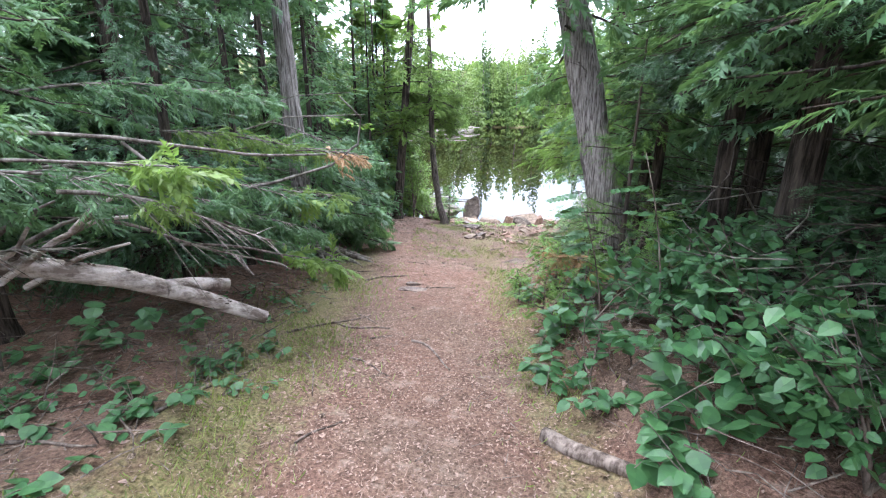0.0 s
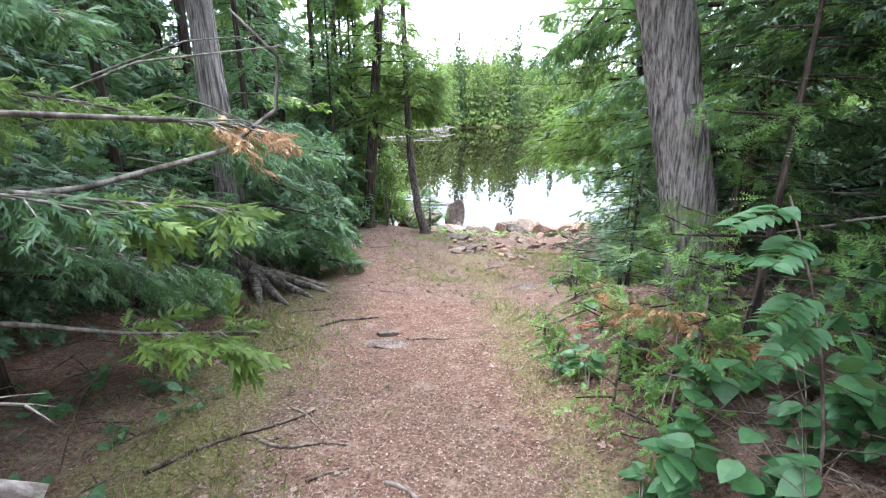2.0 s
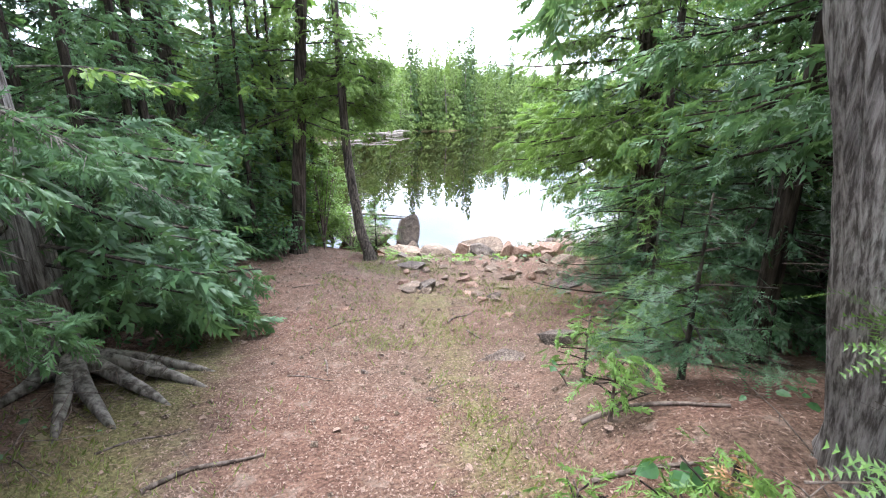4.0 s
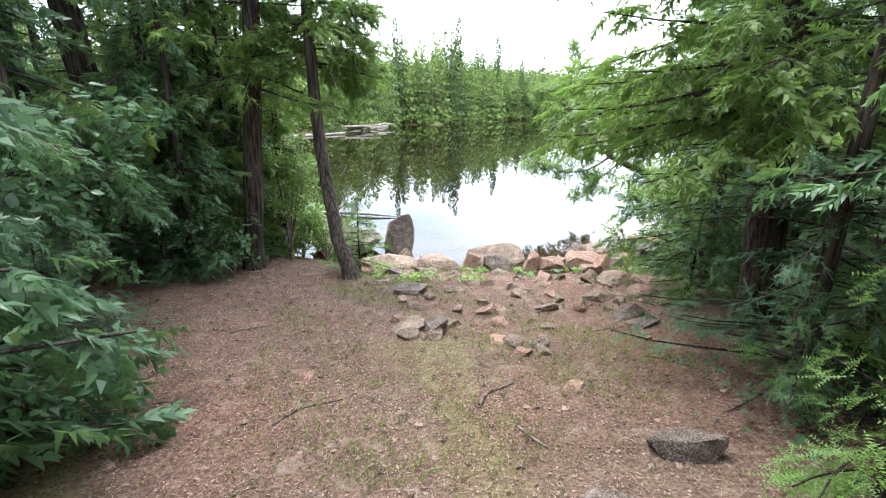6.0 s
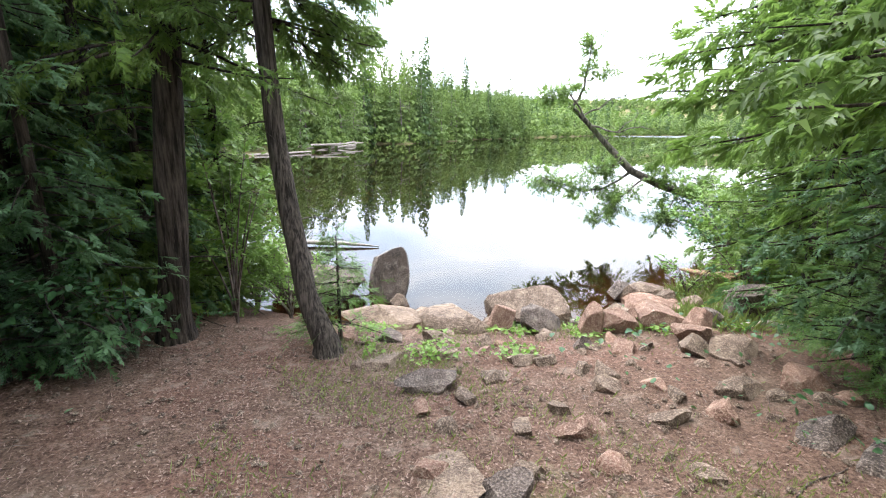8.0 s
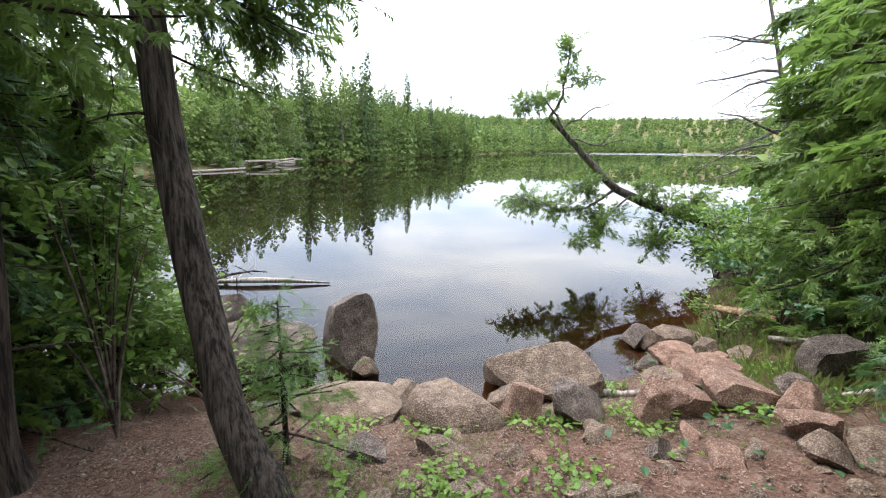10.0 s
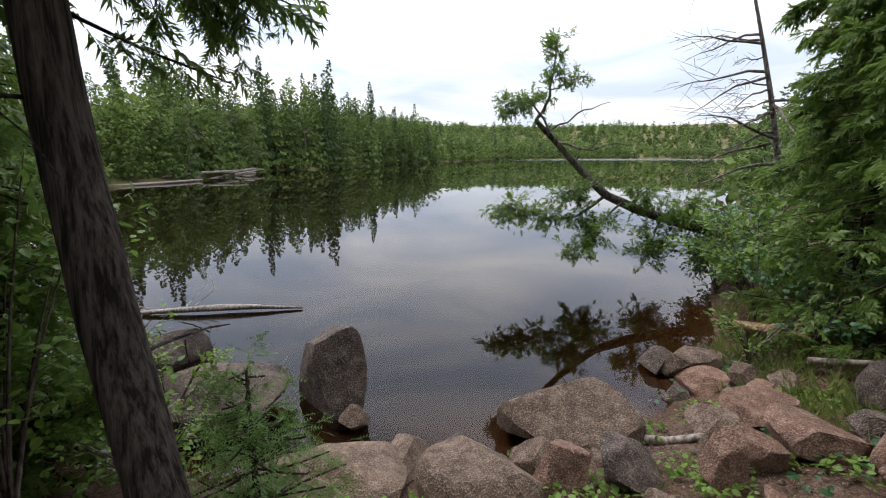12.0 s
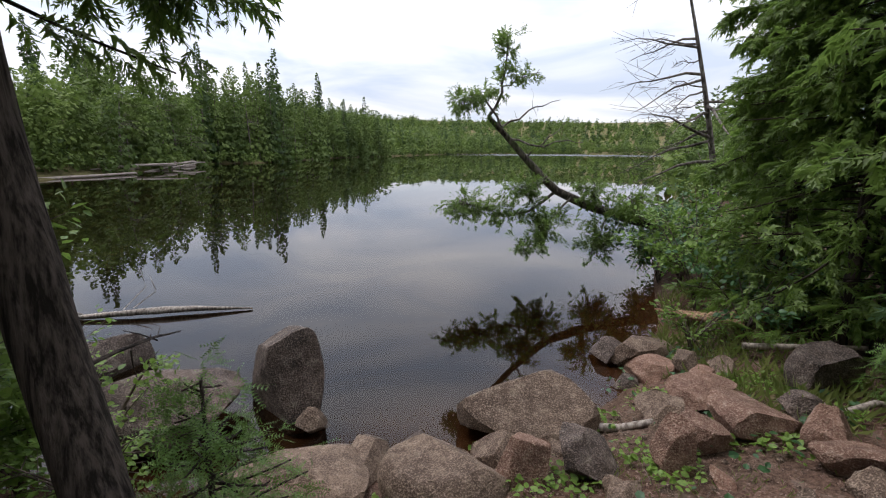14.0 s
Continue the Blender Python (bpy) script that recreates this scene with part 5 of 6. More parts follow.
rng = np.random.default_rng(349)
for i in range(16):
    x, y = rng.uniform(-2.7, -1.05), rng.uniform(1.4, 3.7)
    sapling(x, y, rng.uniform(0.06, 0.16), 3, 5, rng.uniform(0.06, 0.1), "low light-green seedlings in the moss beside the trail", 700 + i)
for i in range(10):
    x, y = rng.uniform(1.0, 2.0), rng.uniform(1.5, 3.2)
    sapling(x, y, rng.uniform(0.12, 0.35), 3, 6, rng.uniform(0.09, 0.12), "broad-leaved green seedlings in the shade beside the trail", 730 + i)


for i in range(20):
    x = rng.uniform(0.78, 2.1)
    y = rng.uniform(1.7, 4.3) if x > 1.0 else rng.uniform(2.3, 4.3)
    sapling(x, y, rng.uniform(0.15, 0.42), 3, 7, rng.uniform(0.08, 0.115), "broad-leaved green seedlings in the shade beside the trail", 760 + i)


def rowan(x, y, H, heading, label, seed):
    """A rowan sprig: a bent stem with feathered leaves of paired leaflets."""
    rng = np.random.default_rng(seed)
    t = thing("rowan_sprig", x, y, land_at(x, y), label, "plant", "leafy seedlings")
    k = np.linspace(0, 1, 6)
    pts = np.stack([0.25 * k ** 2 * math.cos(heading), 0.25 * k ** 2 * math.sin(heading), H * k], 1)
    part("stem", mesh_np("stem", *tube(pts, 0.007 * (1 - 0.6 * k), 5), M_STICK, True), t)
    for j in range(5):
        a = heading + rng.uniform(-1.3, 1.3)
        b = np.array([np.interp(0.7 + 0.07 * j, k, pts[:, c]) for c in range(3)])
        d = np.array([math.cos(a), math.sin(a), -0.15])
        ax = b + d * (np.linspace(0, 0.26, 5))[:, None]
        stalk = part("leaf_stalk", mesh_np("leaf_stalk", *tube(ax, [0.002] * 5, 3), M_LEAF), t)
        s = np.array([-math.sin(a), math.cos(a), 0])
        for m in range(7):
            for sg in (-1, 1):
                q = b + d * (0.05 + 0.03 * m)
                leaf_at(Vector(q), d * 0.45 + s * sg, 0.075 - 0.004 * m, rng, LEAVES[1:2], stalk)
    return t


rowan(1.15, 2.95, 1.15, 2.6, "rowan sprig with feathered green leaves", 360)
rowan(1.45, 2.75, 1.25, 2.2, "taller rowan sprig with feathered green leaves", 361)


def shrub(x, y, H, R, n, size, label, seed, leaf, stems=9, name="leafy_shrub", z=None):
    """A bush: a spray of stems with many small leaves towards the outside, ragged."""
    rng = np.random.default_rng(seed)
    z0 = max(land_at(x, y), WATER) if z is None else z
    t = thing(name, x, y, z0, label, "shrub", "bushes on the banks")
    limbs, P, A = [], [], []
    k = np.linspace(0, 1, 6)
    per = n // (stems * 4)
    for s in range(stems):
        az, out = rng.uniform(0, 6.28), R * rng.uniform(0.3, 1.0)
        h = H * rng.uniform(0.55, 1.05)
        pts = np.stack([math.cos(az) * out * k ** 1.4, math.sin(az) * out * k ** 1.4, h * k ** 0.9], 1)
        limbs.append(tube(pts, 0.012 * (1 - 0.85 * k), 4, cap=False))
        for b in range(4):
            u = rng.uniform(0.3, 1)
            o = np.array([np.interp(u, k, pts[:, c]) for c in range(3)])
            d = np.array([math.cos(az + rng.normal(0, 0.9)), math.sin(az + rng.normal(0, 0.9)), rng.uniform(-0.1, 0.6)]) * R * 0.45
            limbs.append(tube(o + d * np.linspace(0, 1, 3)[:, None], [0.004, 0.003, 0.001], 3, cap=False))
            w = rng.uniform(0.0, 1.1, per)
            P.append(o + d * w[:, None] + rng.normal(0, size * 0.7, (per, 3)))
            A.append(d / np.linalg.norm(d) + rng.normal(0, 0.7, (per, 3)) - np.array([0, 0, 0.2]))
    P, A = np.concatenate(P), np.concatenate(A)
    U = np.stack([rng.normal(0, 0.4, len(P)), rng.normal(0, 0.4, len(P)), np.ones(len(P))], 1)
    tagged(part("stemwork", mesh_np("stemwork", *joined(limbs), M_STICK, True), t), kind="stuff")
    part("leaves", mesh_np("leaves", *lay(SPRAY["leaf"], P, A, U, size * rng.uniform(0.6, 1.2, len(P))), leaf), t)
    return t


shrub(-0.75, 13.0, 1.0, 0.6, 900, 0.055, "bright sunlit shrub on the bank behind the cedars", 371, M_LEAF_SUNLIT)
shrub(-1.5, 12.9, 1.2, 0.7, 900, 0.06, "sunlit leafy shrub under the waterside trees", 372, M_LEAF_SUNLIT)
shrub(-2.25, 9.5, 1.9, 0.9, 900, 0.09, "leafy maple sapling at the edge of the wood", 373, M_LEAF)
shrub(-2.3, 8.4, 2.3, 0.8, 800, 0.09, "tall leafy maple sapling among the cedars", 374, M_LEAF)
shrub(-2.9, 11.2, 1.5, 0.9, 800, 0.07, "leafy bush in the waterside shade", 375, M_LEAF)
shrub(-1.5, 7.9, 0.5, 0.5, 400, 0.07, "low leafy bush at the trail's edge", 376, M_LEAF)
shrub(5.5, 12.75, 1.5, 0.9, 1300, 0.07, "bright alder bush leaning over the water", 377, M_LEAF_SUNLIT)
shrub(6.4, 13.5, 1.7, 1.0, 1300, 0.075, "bright alder bush on the lake bank", 378, M_LEAF_SUNLIT)
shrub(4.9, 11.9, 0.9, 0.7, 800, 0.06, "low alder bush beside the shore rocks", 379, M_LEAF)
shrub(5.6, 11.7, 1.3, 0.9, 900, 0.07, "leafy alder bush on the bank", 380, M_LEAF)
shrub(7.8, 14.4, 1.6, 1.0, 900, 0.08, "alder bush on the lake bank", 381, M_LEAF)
shrub(-0.35, 12.55, 0.5, 0.4, 500, 0.04, "low green bush below the cedars", 382, M_LEAF_SUNLIT)
shrub(-1.15, 13.6, 0.9, 0.6, 700, 0.05, "sunlit waterside shrub with small leaves", 383, M_LEAF_SUNLIT)
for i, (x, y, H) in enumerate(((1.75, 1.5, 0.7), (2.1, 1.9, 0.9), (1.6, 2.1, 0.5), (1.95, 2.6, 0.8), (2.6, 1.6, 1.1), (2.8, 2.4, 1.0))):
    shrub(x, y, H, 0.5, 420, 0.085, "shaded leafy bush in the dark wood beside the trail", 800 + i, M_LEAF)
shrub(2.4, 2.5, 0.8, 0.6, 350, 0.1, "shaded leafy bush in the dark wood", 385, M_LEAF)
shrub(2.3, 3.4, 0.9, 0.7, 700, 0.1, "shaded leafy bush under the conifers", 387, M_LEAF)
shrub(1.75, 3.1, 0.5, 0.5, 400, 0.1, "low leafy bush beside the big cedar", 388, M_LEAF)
shrub(4.3, 12.1, 0.5, 0.4, 400, 0.045, "low green bush among the shore rocks", 389, M_LEAF_SUNLIT)
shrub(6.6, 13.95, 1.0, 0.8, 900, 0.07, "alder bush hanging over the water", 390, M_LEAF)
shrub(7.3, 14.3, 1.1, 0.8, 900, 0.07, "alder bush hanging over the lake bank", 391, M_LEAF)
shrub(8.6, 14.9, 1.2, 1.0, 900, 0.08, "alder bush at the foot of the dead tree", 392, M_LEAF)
shrub(-0.8, 12.1, 1.9, 0.6, 1300, 0.06, "sunlit leafy shrub growing up between the waterside cedars", 393, M_LEAF_SUNLIT)
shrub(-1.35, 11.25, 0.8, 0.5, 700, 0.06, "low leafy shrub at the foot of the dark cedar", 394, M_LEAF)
shrub(-0.35, 13.35, 0.8, 0.38, 700, 0.045, "bright small-leaved shrub at the water's edge", 396, M_LEAF_SUNLIT)
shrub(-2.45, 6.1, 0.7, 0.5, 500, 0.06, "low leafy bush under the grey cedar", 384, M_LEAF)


# ---- fallen wood ----
def fallen(name, pts, radii, label, material, seed, sides=10, rough=0.08, category="log", group=""):
    P = np.array(pts, float)
    t = tagged(new(name, mesh_np(name, *tube(P - P[0], radii, sides, rough, seed=seed), material, True)), label, category, group)
    t.location = P[0]
    return t


def smooth_line(pts, n):
    P = np.array(pts, float)
    u = np.linspace(0, len(P) - 1, n)
    return np.stack([np.interp(u, np.arange(len(P)), P[:, c]) for c in range(3)], 1)


log = thing("birch_log", -2.9, 2.65, 0.55, "pale fallen birch trunk with peeling bark and a broken stub", "log")
LOG = smooth_line([(0, 0, 0.14), (0.5, 0.02, 0.1), (0.85, 0.1, 0.02), (1.25, 0.3, -0.2), (1.62, 0.47, -0.44)], 22)
part("log_trunk", mesh_np("log_trunk", *tube(LOG, np.interp(np.linspace(0, 1, 22), [0, 0.4, 0.7, 1], [0.072, 0.066, 0.056, 0.046]), 16, 0.07, seed=5), M_BIRCH, True), log)
part("broken_stub", mesh_np("broken_stub", *tube(smooth_line([(1.08, 0.2, -0.1), (1.2, 0.36, -0.13), (1.36, 0.5, -0.19)], 6), [0.055, 0.054, 0.052, 0.05, 0.048, 0.046], 12, 0.08, seed=6), M_BIRCH, True), log, "short broken limb with a dark end")
for i, (a, b) in enumerate((((0.1, 0, 0.2), (0.75, -0.1, 0.55)), ((0.2, 0, 0.16), (0.9, 0.25, 0.45)), ((0.05, 0, 0.1), (0.15, -0.1, -0.55)), ((0.3, 0, 0.15), (0.7, -0.25, 0.3)))):
    part("dead_limb", mesh_np("dead_limb", *tube(smooth_line([a, (np.array(a) + np.array(b)) / 2 + np.array([0, 0.03, 0.05]), b], 7), np.linspace(0.022, 0.006, 7), 6, 0.1, seed=i), M_TWIG, True), log)
for i, pts in enumerate((
    [(-2.6, 2.55, 0.6), (-2.25, 2.6, 0.85), (-2.0, 2.65, 0.97), (-1.7, 2.75, 0.98)], [(-2.7, 2.5, 0.66), (-2.45, 2.55, 0.8), (-2.3, 2.6, 1.05)],
    [(-2.5, 2.6, 0.55), (-2.2, 2.7, 0.72), (-1.95, 2.8, 0.78)], [(-2.15, 2.62, 0.9), (-1.95, 2.6, 1.08), (-1.75, 2.65, 1.14)],
)):
    part("dead_limb", mesh_np("dead_limb", *tube(smooth_line(pts, 10) - np.array([-2.9, 2.65, 0.55]), np.linspace(0.024, 0.007, 10), 7, 0.12, seed=30 + i), M_BIRCH, True), log)
rng = np.random.default_rng(77)
for i in range(26):
    u = rng.uniform(0.15, 0.98)
    c = np.array([np.interp(u, np.linspace(0, 1, 22), LOG[:, k]) for k in range(3)])
    a = rng.uniform(0.3, 2.8)
    r = np.interp(u, [0, 0.4, 0.7, 1], [0.072, 0.066, 0.056, 0.046]) * 1.06
    q = c + np.array([0.2 * rng.normal(0, 0.1), -math.cos(a) * r * 0.7, math.sin(a) * r])
    e = rng.uniform(0.015, 0.05)
    v = [q, q + np.array([e, 0, 0.004]), q + np.array([e * 1.1, -e * 0.5, 0.018]), q + np.array([0, -e * 0.4, 0.014])]
    part("bark_flake", mesh_np("bark_flake", v, [(0, 1, 2, 3)], M_STICK), log)

fallen("dead_pole", smooth_line([(-3.0, 1.9, 1.55), (-1.9, 2.6, 1.46), (-1.2, 3.1, 1.3), (-0.85, 3.5, 1.27)], 12), np.linspace(0.013, 0.008, 12), "long bare grey pole lying across the brush", M_TWIG, 8, 7, category="branch")
fallen("dead_branch", smooth_line([(-1.95, 2.9, 1.4), (-1.75, 2.95, 1.2), (-1.6, 3.1, 0.9), (-1.45, 3.3, 0.75)], 9), np.linspace(0.012, 0.005, 9), "thin bent dead branch in the brush", M_TWIG, 9, 6, category="branch")
for i, (p, e) in enumerate((((-2.6, 4.2, 1.1), (-0.75, 4.1, 1.25)), ((-2.2, 5.2, 1.5), (-0.95, 5.1, 1.75)), ((-2.2, 4.6, 1.3), (-0.62, 3.95, 1.55)), ((-2.2, 4.4, 0.9), (-1.1, 4.6, 0.7)), ((-2.3, 5.6, 0.5), (-1.3, 5.4, 0.05)), ((-2.7, 3.6, 0.4), (-2.0, 3.9, 0.9)), ((-2.4, 6.4, 0.3), (-1.5, 6.2, -0.2)), ((-2.5, 5.9, 0.9), (-1.4, 6.0, 0.5)))):
    m = (np.array(p) + np.array(e)) / 2 + np.array([0, 0.06, 0.09])
    fallen("dead_branch", smooth_line([p, m, e], 9), np.linspace(0.008, 0.003, 9), "thin bare grey dead branch in the brush", M_TWIG, 20 + i, 5, category="branch", group="dead branches in the brush")

fallen("dead_branch", smooth_line([(-2.1, 3.4, 0.95), (-1.4, 3.8, 1.0), (-0.95, 4.05, 1.12), (-0.72, 4.12, 1.3), (-0.68, 4.1, 1.52), (-0.85, 4.05, 1.7)], 16), np.linspace(0.016, 0.005, 16), "pale dead branch curving up out of the brush", M_TWIG, 31, 7, category="branch")
for i, (a, b) in enumerate((((-2.0, 3.3, 1.08), (-0.78, 3.95, 0.86)), ((-1.95, 3.3, 0.62), (-0.85, 3.9, 0.28)), ((-2.1, 2.6, 1.0), (-1.05, 2.9, 0.6)), ((-2.4, 2.2, 1.35), (-1.25, 2.45, 1.3)))):
    bough("fallen_cedar_bough", a, b, "half-bare fallen cedar bough with silvery green sprays", 270 + i, M_CEDAR_SUN, "cedar", 60, 0.2, 0.02, 0.012, None, 0.25, first=0.5)
# bare roots of the grey cedar
for i, (dx, dy, bend) in enumerate(((0.95, -0.2, 0.1), (0.8, -0.45, 0.05), (0.6, -0.7, -0.05), (0.9, 0.1, 0.12), (0.35, -0.85, 0.0), (0.72, -0.1, 0.2), (-0.2, -0.7, 0.1))):
    k = np.linspace(0, 1, 8)
    X, Y = -2.12 + 0.1 + dx * k, 7.05 + dy * k + bend * np.sin(3 * k)
    Z = land(X, Y) + 0.16 * (1 - k) ** 1.5 + 0.015 - 0.03 * k ** 4
    fallen("tree_root", np.stack([X, Y, Z], 1), 0.055 * (1 - k) ** 0.7 + 0.014, "weathered bare cedar root running over the ground", M_TWIG, 40 + i, 8, 0.12, "root", "bare cedar roots")

# sticks lying on the trail
for i, (a, b, r, bow) in enumerate((
    ((-1.35, 3.68), (-0.7, 4.31), 0.012, 0.05), ((-0.98, 4.02), (-0.46, 3.86), 0.012, -0.06), ((-0.24, 3.62), (0.09, 3.12), 0.013, 0.07), ((-0.6, 3.62), (-0.42, 3.74), 0.009, 0.01), ((-1.02, 5.77), (-0.48, 5.99), 0.016, 0.04),
    ((-1.21, 5.16), (-1.07, 5.31), 0.012, 0.0), ((-0.15, 5.37), (0.18, 5.42), 0.01, 0.02), ((1.06, 5.28), (1.37, 5.07), 0.014, 0.0), ((-0.7, 3.2), (-0.35, 2.95), 0.009, 0.04), ((-0.75, 2.05), (-0.55, 2.3), 0.008, 0.02),
    ((-0.85, 4.3), (-0.6, 4.05), 0.009, 0.02), ((-1.1, 3.3), (-0.8, 2.6), 0.008, 0.05), ((-0.55, 7.0), (-0.2, 6.9), 0.007, 0.02), ((0.5, 6.6), (0.75, 6.75), 0.006, 0.02), ((-1.4, 6.1), (-1.0, 6.35), 0.008, 0.03),
    ((0.85, 8.0), (1.15, 8.3), 0.012, 0.04), ((1.0, 7.75), (1.1, 7.55), 0.012, 0.0), ((-0.3, 7.3), (-0.25, 7.0), 0.01, 0.02), ((-1.6, 7.9), (-1.1, 8.2), 0.01, 0.03), ((-0.9, 9.3), (-0.6, 9.45), 0.009, 0.01), ((1.2, 5.7), (1.75, 5.4), 0.016, 0.03),
    ((-1.6, 2.2), (-1.3, 2.9), 0.012, 0.02), ((-2.2, 1.9), (-1.7, 1.95), 0.012, 0.03), ((-0.35, 8.0), (0.1, 8.3), 0.007, 0.05), ((2.2, 8.4), (2.5, 8.1), 0.008, 0.02), ((2.0, 8.9), (2.4, 9.0), 0.007, 0.02),
)):
    k = np.linspace(0, 1, 9)
    X, Y = a[0] + (b[0] - a[0]) * k - bow * np.sin(3.14 * k) * (b[1] - a[1]), a[1] + (b[1] - a[1]) * k + bow * np.sin(5 * k)
    fallen("stick", np.stack([X, Y, land(X, Y) + r * 0.7], 1), r * (1 - 0.55 * k), "fallen brown stick lying in the needle litter", M_STICK, 60 + i, 6, 0.12, "stick", "sticks on the trail")
for i, (a, b, r) in enumerate((((0.62, 2.2), (1.02, 1.7), 0.045), ((1.12, 4.95), (1.36, 4.7), 0.024))):
    k = np.linspace(0, 1, 8)
    X, Y = a[0] + (b[0] - a[0]) * k, a[1] + (b[1] - a[1]) * k
    fallen("rotten_log", np.stack([X, Y, land(X, Y) + r * 0.5], 1), r * (1 - 0.3 * k), "short rotten log with grey flaking bark" if i == 0 else "splintered piece of orange rotten wood", M_STICK if i == 0 else M_REDWOOD, 90 + i, 12, 0.16)
# pale dead twigs in the dark wood
rng = np.random.default_rng(91)
for i in range(26):
    x, y = rng.uniform(1.5, 3.6), rng.uniform(1.2, 4.4)
    o = np.array([x, y, land_at(x, y) + rng.uniform(0.0, 0.9)])
    d = rng.normal(0, 1, 3) * np.array([1, 1, 0.8])
    d *= rng.uniform(0.4, 0.9) / np.linalg.norm(d)
    e = o + d
    e[2] = max(e[2], land_at(e[0], e[1]) + 0.01)
    if trail_distance(e[None])[0] > 0.9:
        fallen("dead_twig", smooth_line([o, (o + e) / 2 + rng.normal(0, 0.05, 3), e], 7), np.linspace(0.008, 0.0025, 7), "pale bare dead twig in the dark wood", M_TWIG, 100 + i, 5, category="branch", group="dead twigs in the wood")

def brushwood(name, label, seed, n, area, height, length, material):
    """Tangled dead twigs lying over one another on the ground of the wood."""
    rng = np.random.default_rng(seed)
    twigs = []
    for _ in range(n):
        x, y = rng.uniform(area[0], area[1]), rng.uniform(area[2], area[3])
        o = np.array([x, y, land_at(x, y) + rng.uniform(0, height) ** 1.5])
        d = rng.normal(0, 1, 3) * np.array([1, 1, 0.5])
        d *= length * rng.uniform(0.4, 1.2) / np.linalg.norm(d)
        e = o + d
        e[2] = max(e[2], land_at(e[0], e[1]) + 0.005)
        if trail_distance(e[None])[0] > 0.75:
            r = rng.uniform(0.002, 0.006)
            twigs.append(tube([o, (o + e) / 2 + rng.normal(0, 0.04 * length, 3), e], [r, 0.8 * r, 0.3 * r], 3, cap=False))
    return tagged(new(name, mesh_np(name, *joined(twigs), material, True)), label, "dead twigs", kind="stuff")


brushwood("dead_brush", "tangle of dead brown twigs under the dark conifers", 95, 520, (0.95, 3.6, 1.2, 4.8), 0.6, 0.5, M_STICK)
brushwood("dead_brush", "pale dead twigs in the shade of the conifers", 96, 110, (1.2, 3.6, 1.2, 4.8), 0.9, 0.6, M_TWIG)
brushwood("dead_brush", "dead twigs and roots under the fallen birch", 97, 320, (-3.8, -1.5, 1.6, 4.6), 0.35, 0.4, M_STICK)
brushwood("dead_brush", "dead twigs under the cedar boughs beside the trail", 98, 320, (-3.2, -1.4, 4.6, 9.5), 0.35, 0.45, M_STICK)

# ---- the leaning tree, the snag and driftwood ----
lean = thing("leaning_cedar", 8.6, 13.3, land_at(8.6, 13.3), "old cedar leaning low over the lake from the bank", "tree")
LB = np.array([8.6, 13.3, land_at(8.6, 13.3)])
LEAN = smooth_line([(8.6, 13.3, -1.25), (8.09, 13.6, -1.0), (7.47, 14.05, -0.83), (6.88, 14.64, -0.65), (6.26, 15.15, -0.44), (5.82, 15.5, -0.18), (5.39, 15.8, 0.33), (5.03, 15.95, 0.73), (4.73, 16.0, 0.99)], 30) - LB
part("trunk", mesh_np("trunk", *tube(LEAN, np.linspace(0.12, 0.036, 30), 14, 0.1, seed=2), M_MOSSY, True), lean, "mossy curved trunk")
rng = np.random.default_rng(402)
limbs, P, A = [], [], []


def limb(pts, r, foliage, seg=8, reach=0.3):
    """One limb of the leaning tree with its twigs; foliage: how many sprays it carries."""
    line = smooth_line(pts, seg) - LB
    line[1:-1] += rng.normal(0, 0.02, (seg - 2, 3))
    part("limb", mesh_np("limb", *tube(line, np.linspace(r, 0.004, seg), 6, 0.1, seed=seg), M_TWIG, True), lean)
    for _ in range(max(6, foliage // 7)):
        u = rng.uniform(0.25, 1)
        o = np.array([np.interp(u * (seg - 1), np.arange(seg), line[:, c]) for c in range(3)])
        d = rng.normal(0, 1, 3) * np.array([1, 1, 0.75])
        d *= reach * rng.uniform(0.5, 1.2) / np.linalg.norm(d)
        tw = o + d * np.linspace(0, 1, 4)[:, None] + rng.normal(0, 0.012, (4, 3))
        limbs.append(tube(tw, [0.004, 0.003, 0.0022, 0.001], 3, cap=False))
        if foliage:
            for _ in range(18):
                w = rng.uniform(0.3, 1.1)
                P.append(o + d * w + rng.normal(0, 0.035, 3))
                A.append(d / np.linalg.norm(d) + rng.normal(0, 0.6, 3))


limb([(4.73, 16.0, 0.99), (4.85, 15.9, 1.3), (4.92, 15.85, 1.6), (4.9, 15.8, 2.0), (4.95, 15.8, 2.25)], 0.03, 190, reach=0.2)
limb([(5.03, 15.95, 0.73), (4.7, 15.95, 1.15), (4.5, 15.95, 1.3), (4.2, 15.95, 1.25), (4.05, 15.95, 1.15)], 0.02, 210, reach=0.2)
limb([(4.88, 15.85, 1.45), (5.2, 15.7, 1.6), (5.4, 15.6, 1.72)], 0.012, 60, reach=0.14)
limb([(4.95, 15.9, 0.85), (5.3, 15.6, 1.1), (5.6, 15.3, 1.25)], 0.02, 0, reach=0.3)
limb([(5.1, 15.9, 0.65), (5.34, 15.59, 0.54), (5.64, 15.16, 0.62), (5.85, 15.0, 0.6)], 0.022, 14)
limb([(5.4, 15.8, 0.35), (5.6, 15.4, 0.75), (5.75, 15.2, 0.95)], 0.014, 0)
limb([(5.82, 15.5, -0.2), (5.42, 15.57, -0.52), (4.91, 15.74, -0.6), (4.47, 15.85, -0.43), (4.12, 15.98, -0.3)], 0.03, 420, reach=0.32)
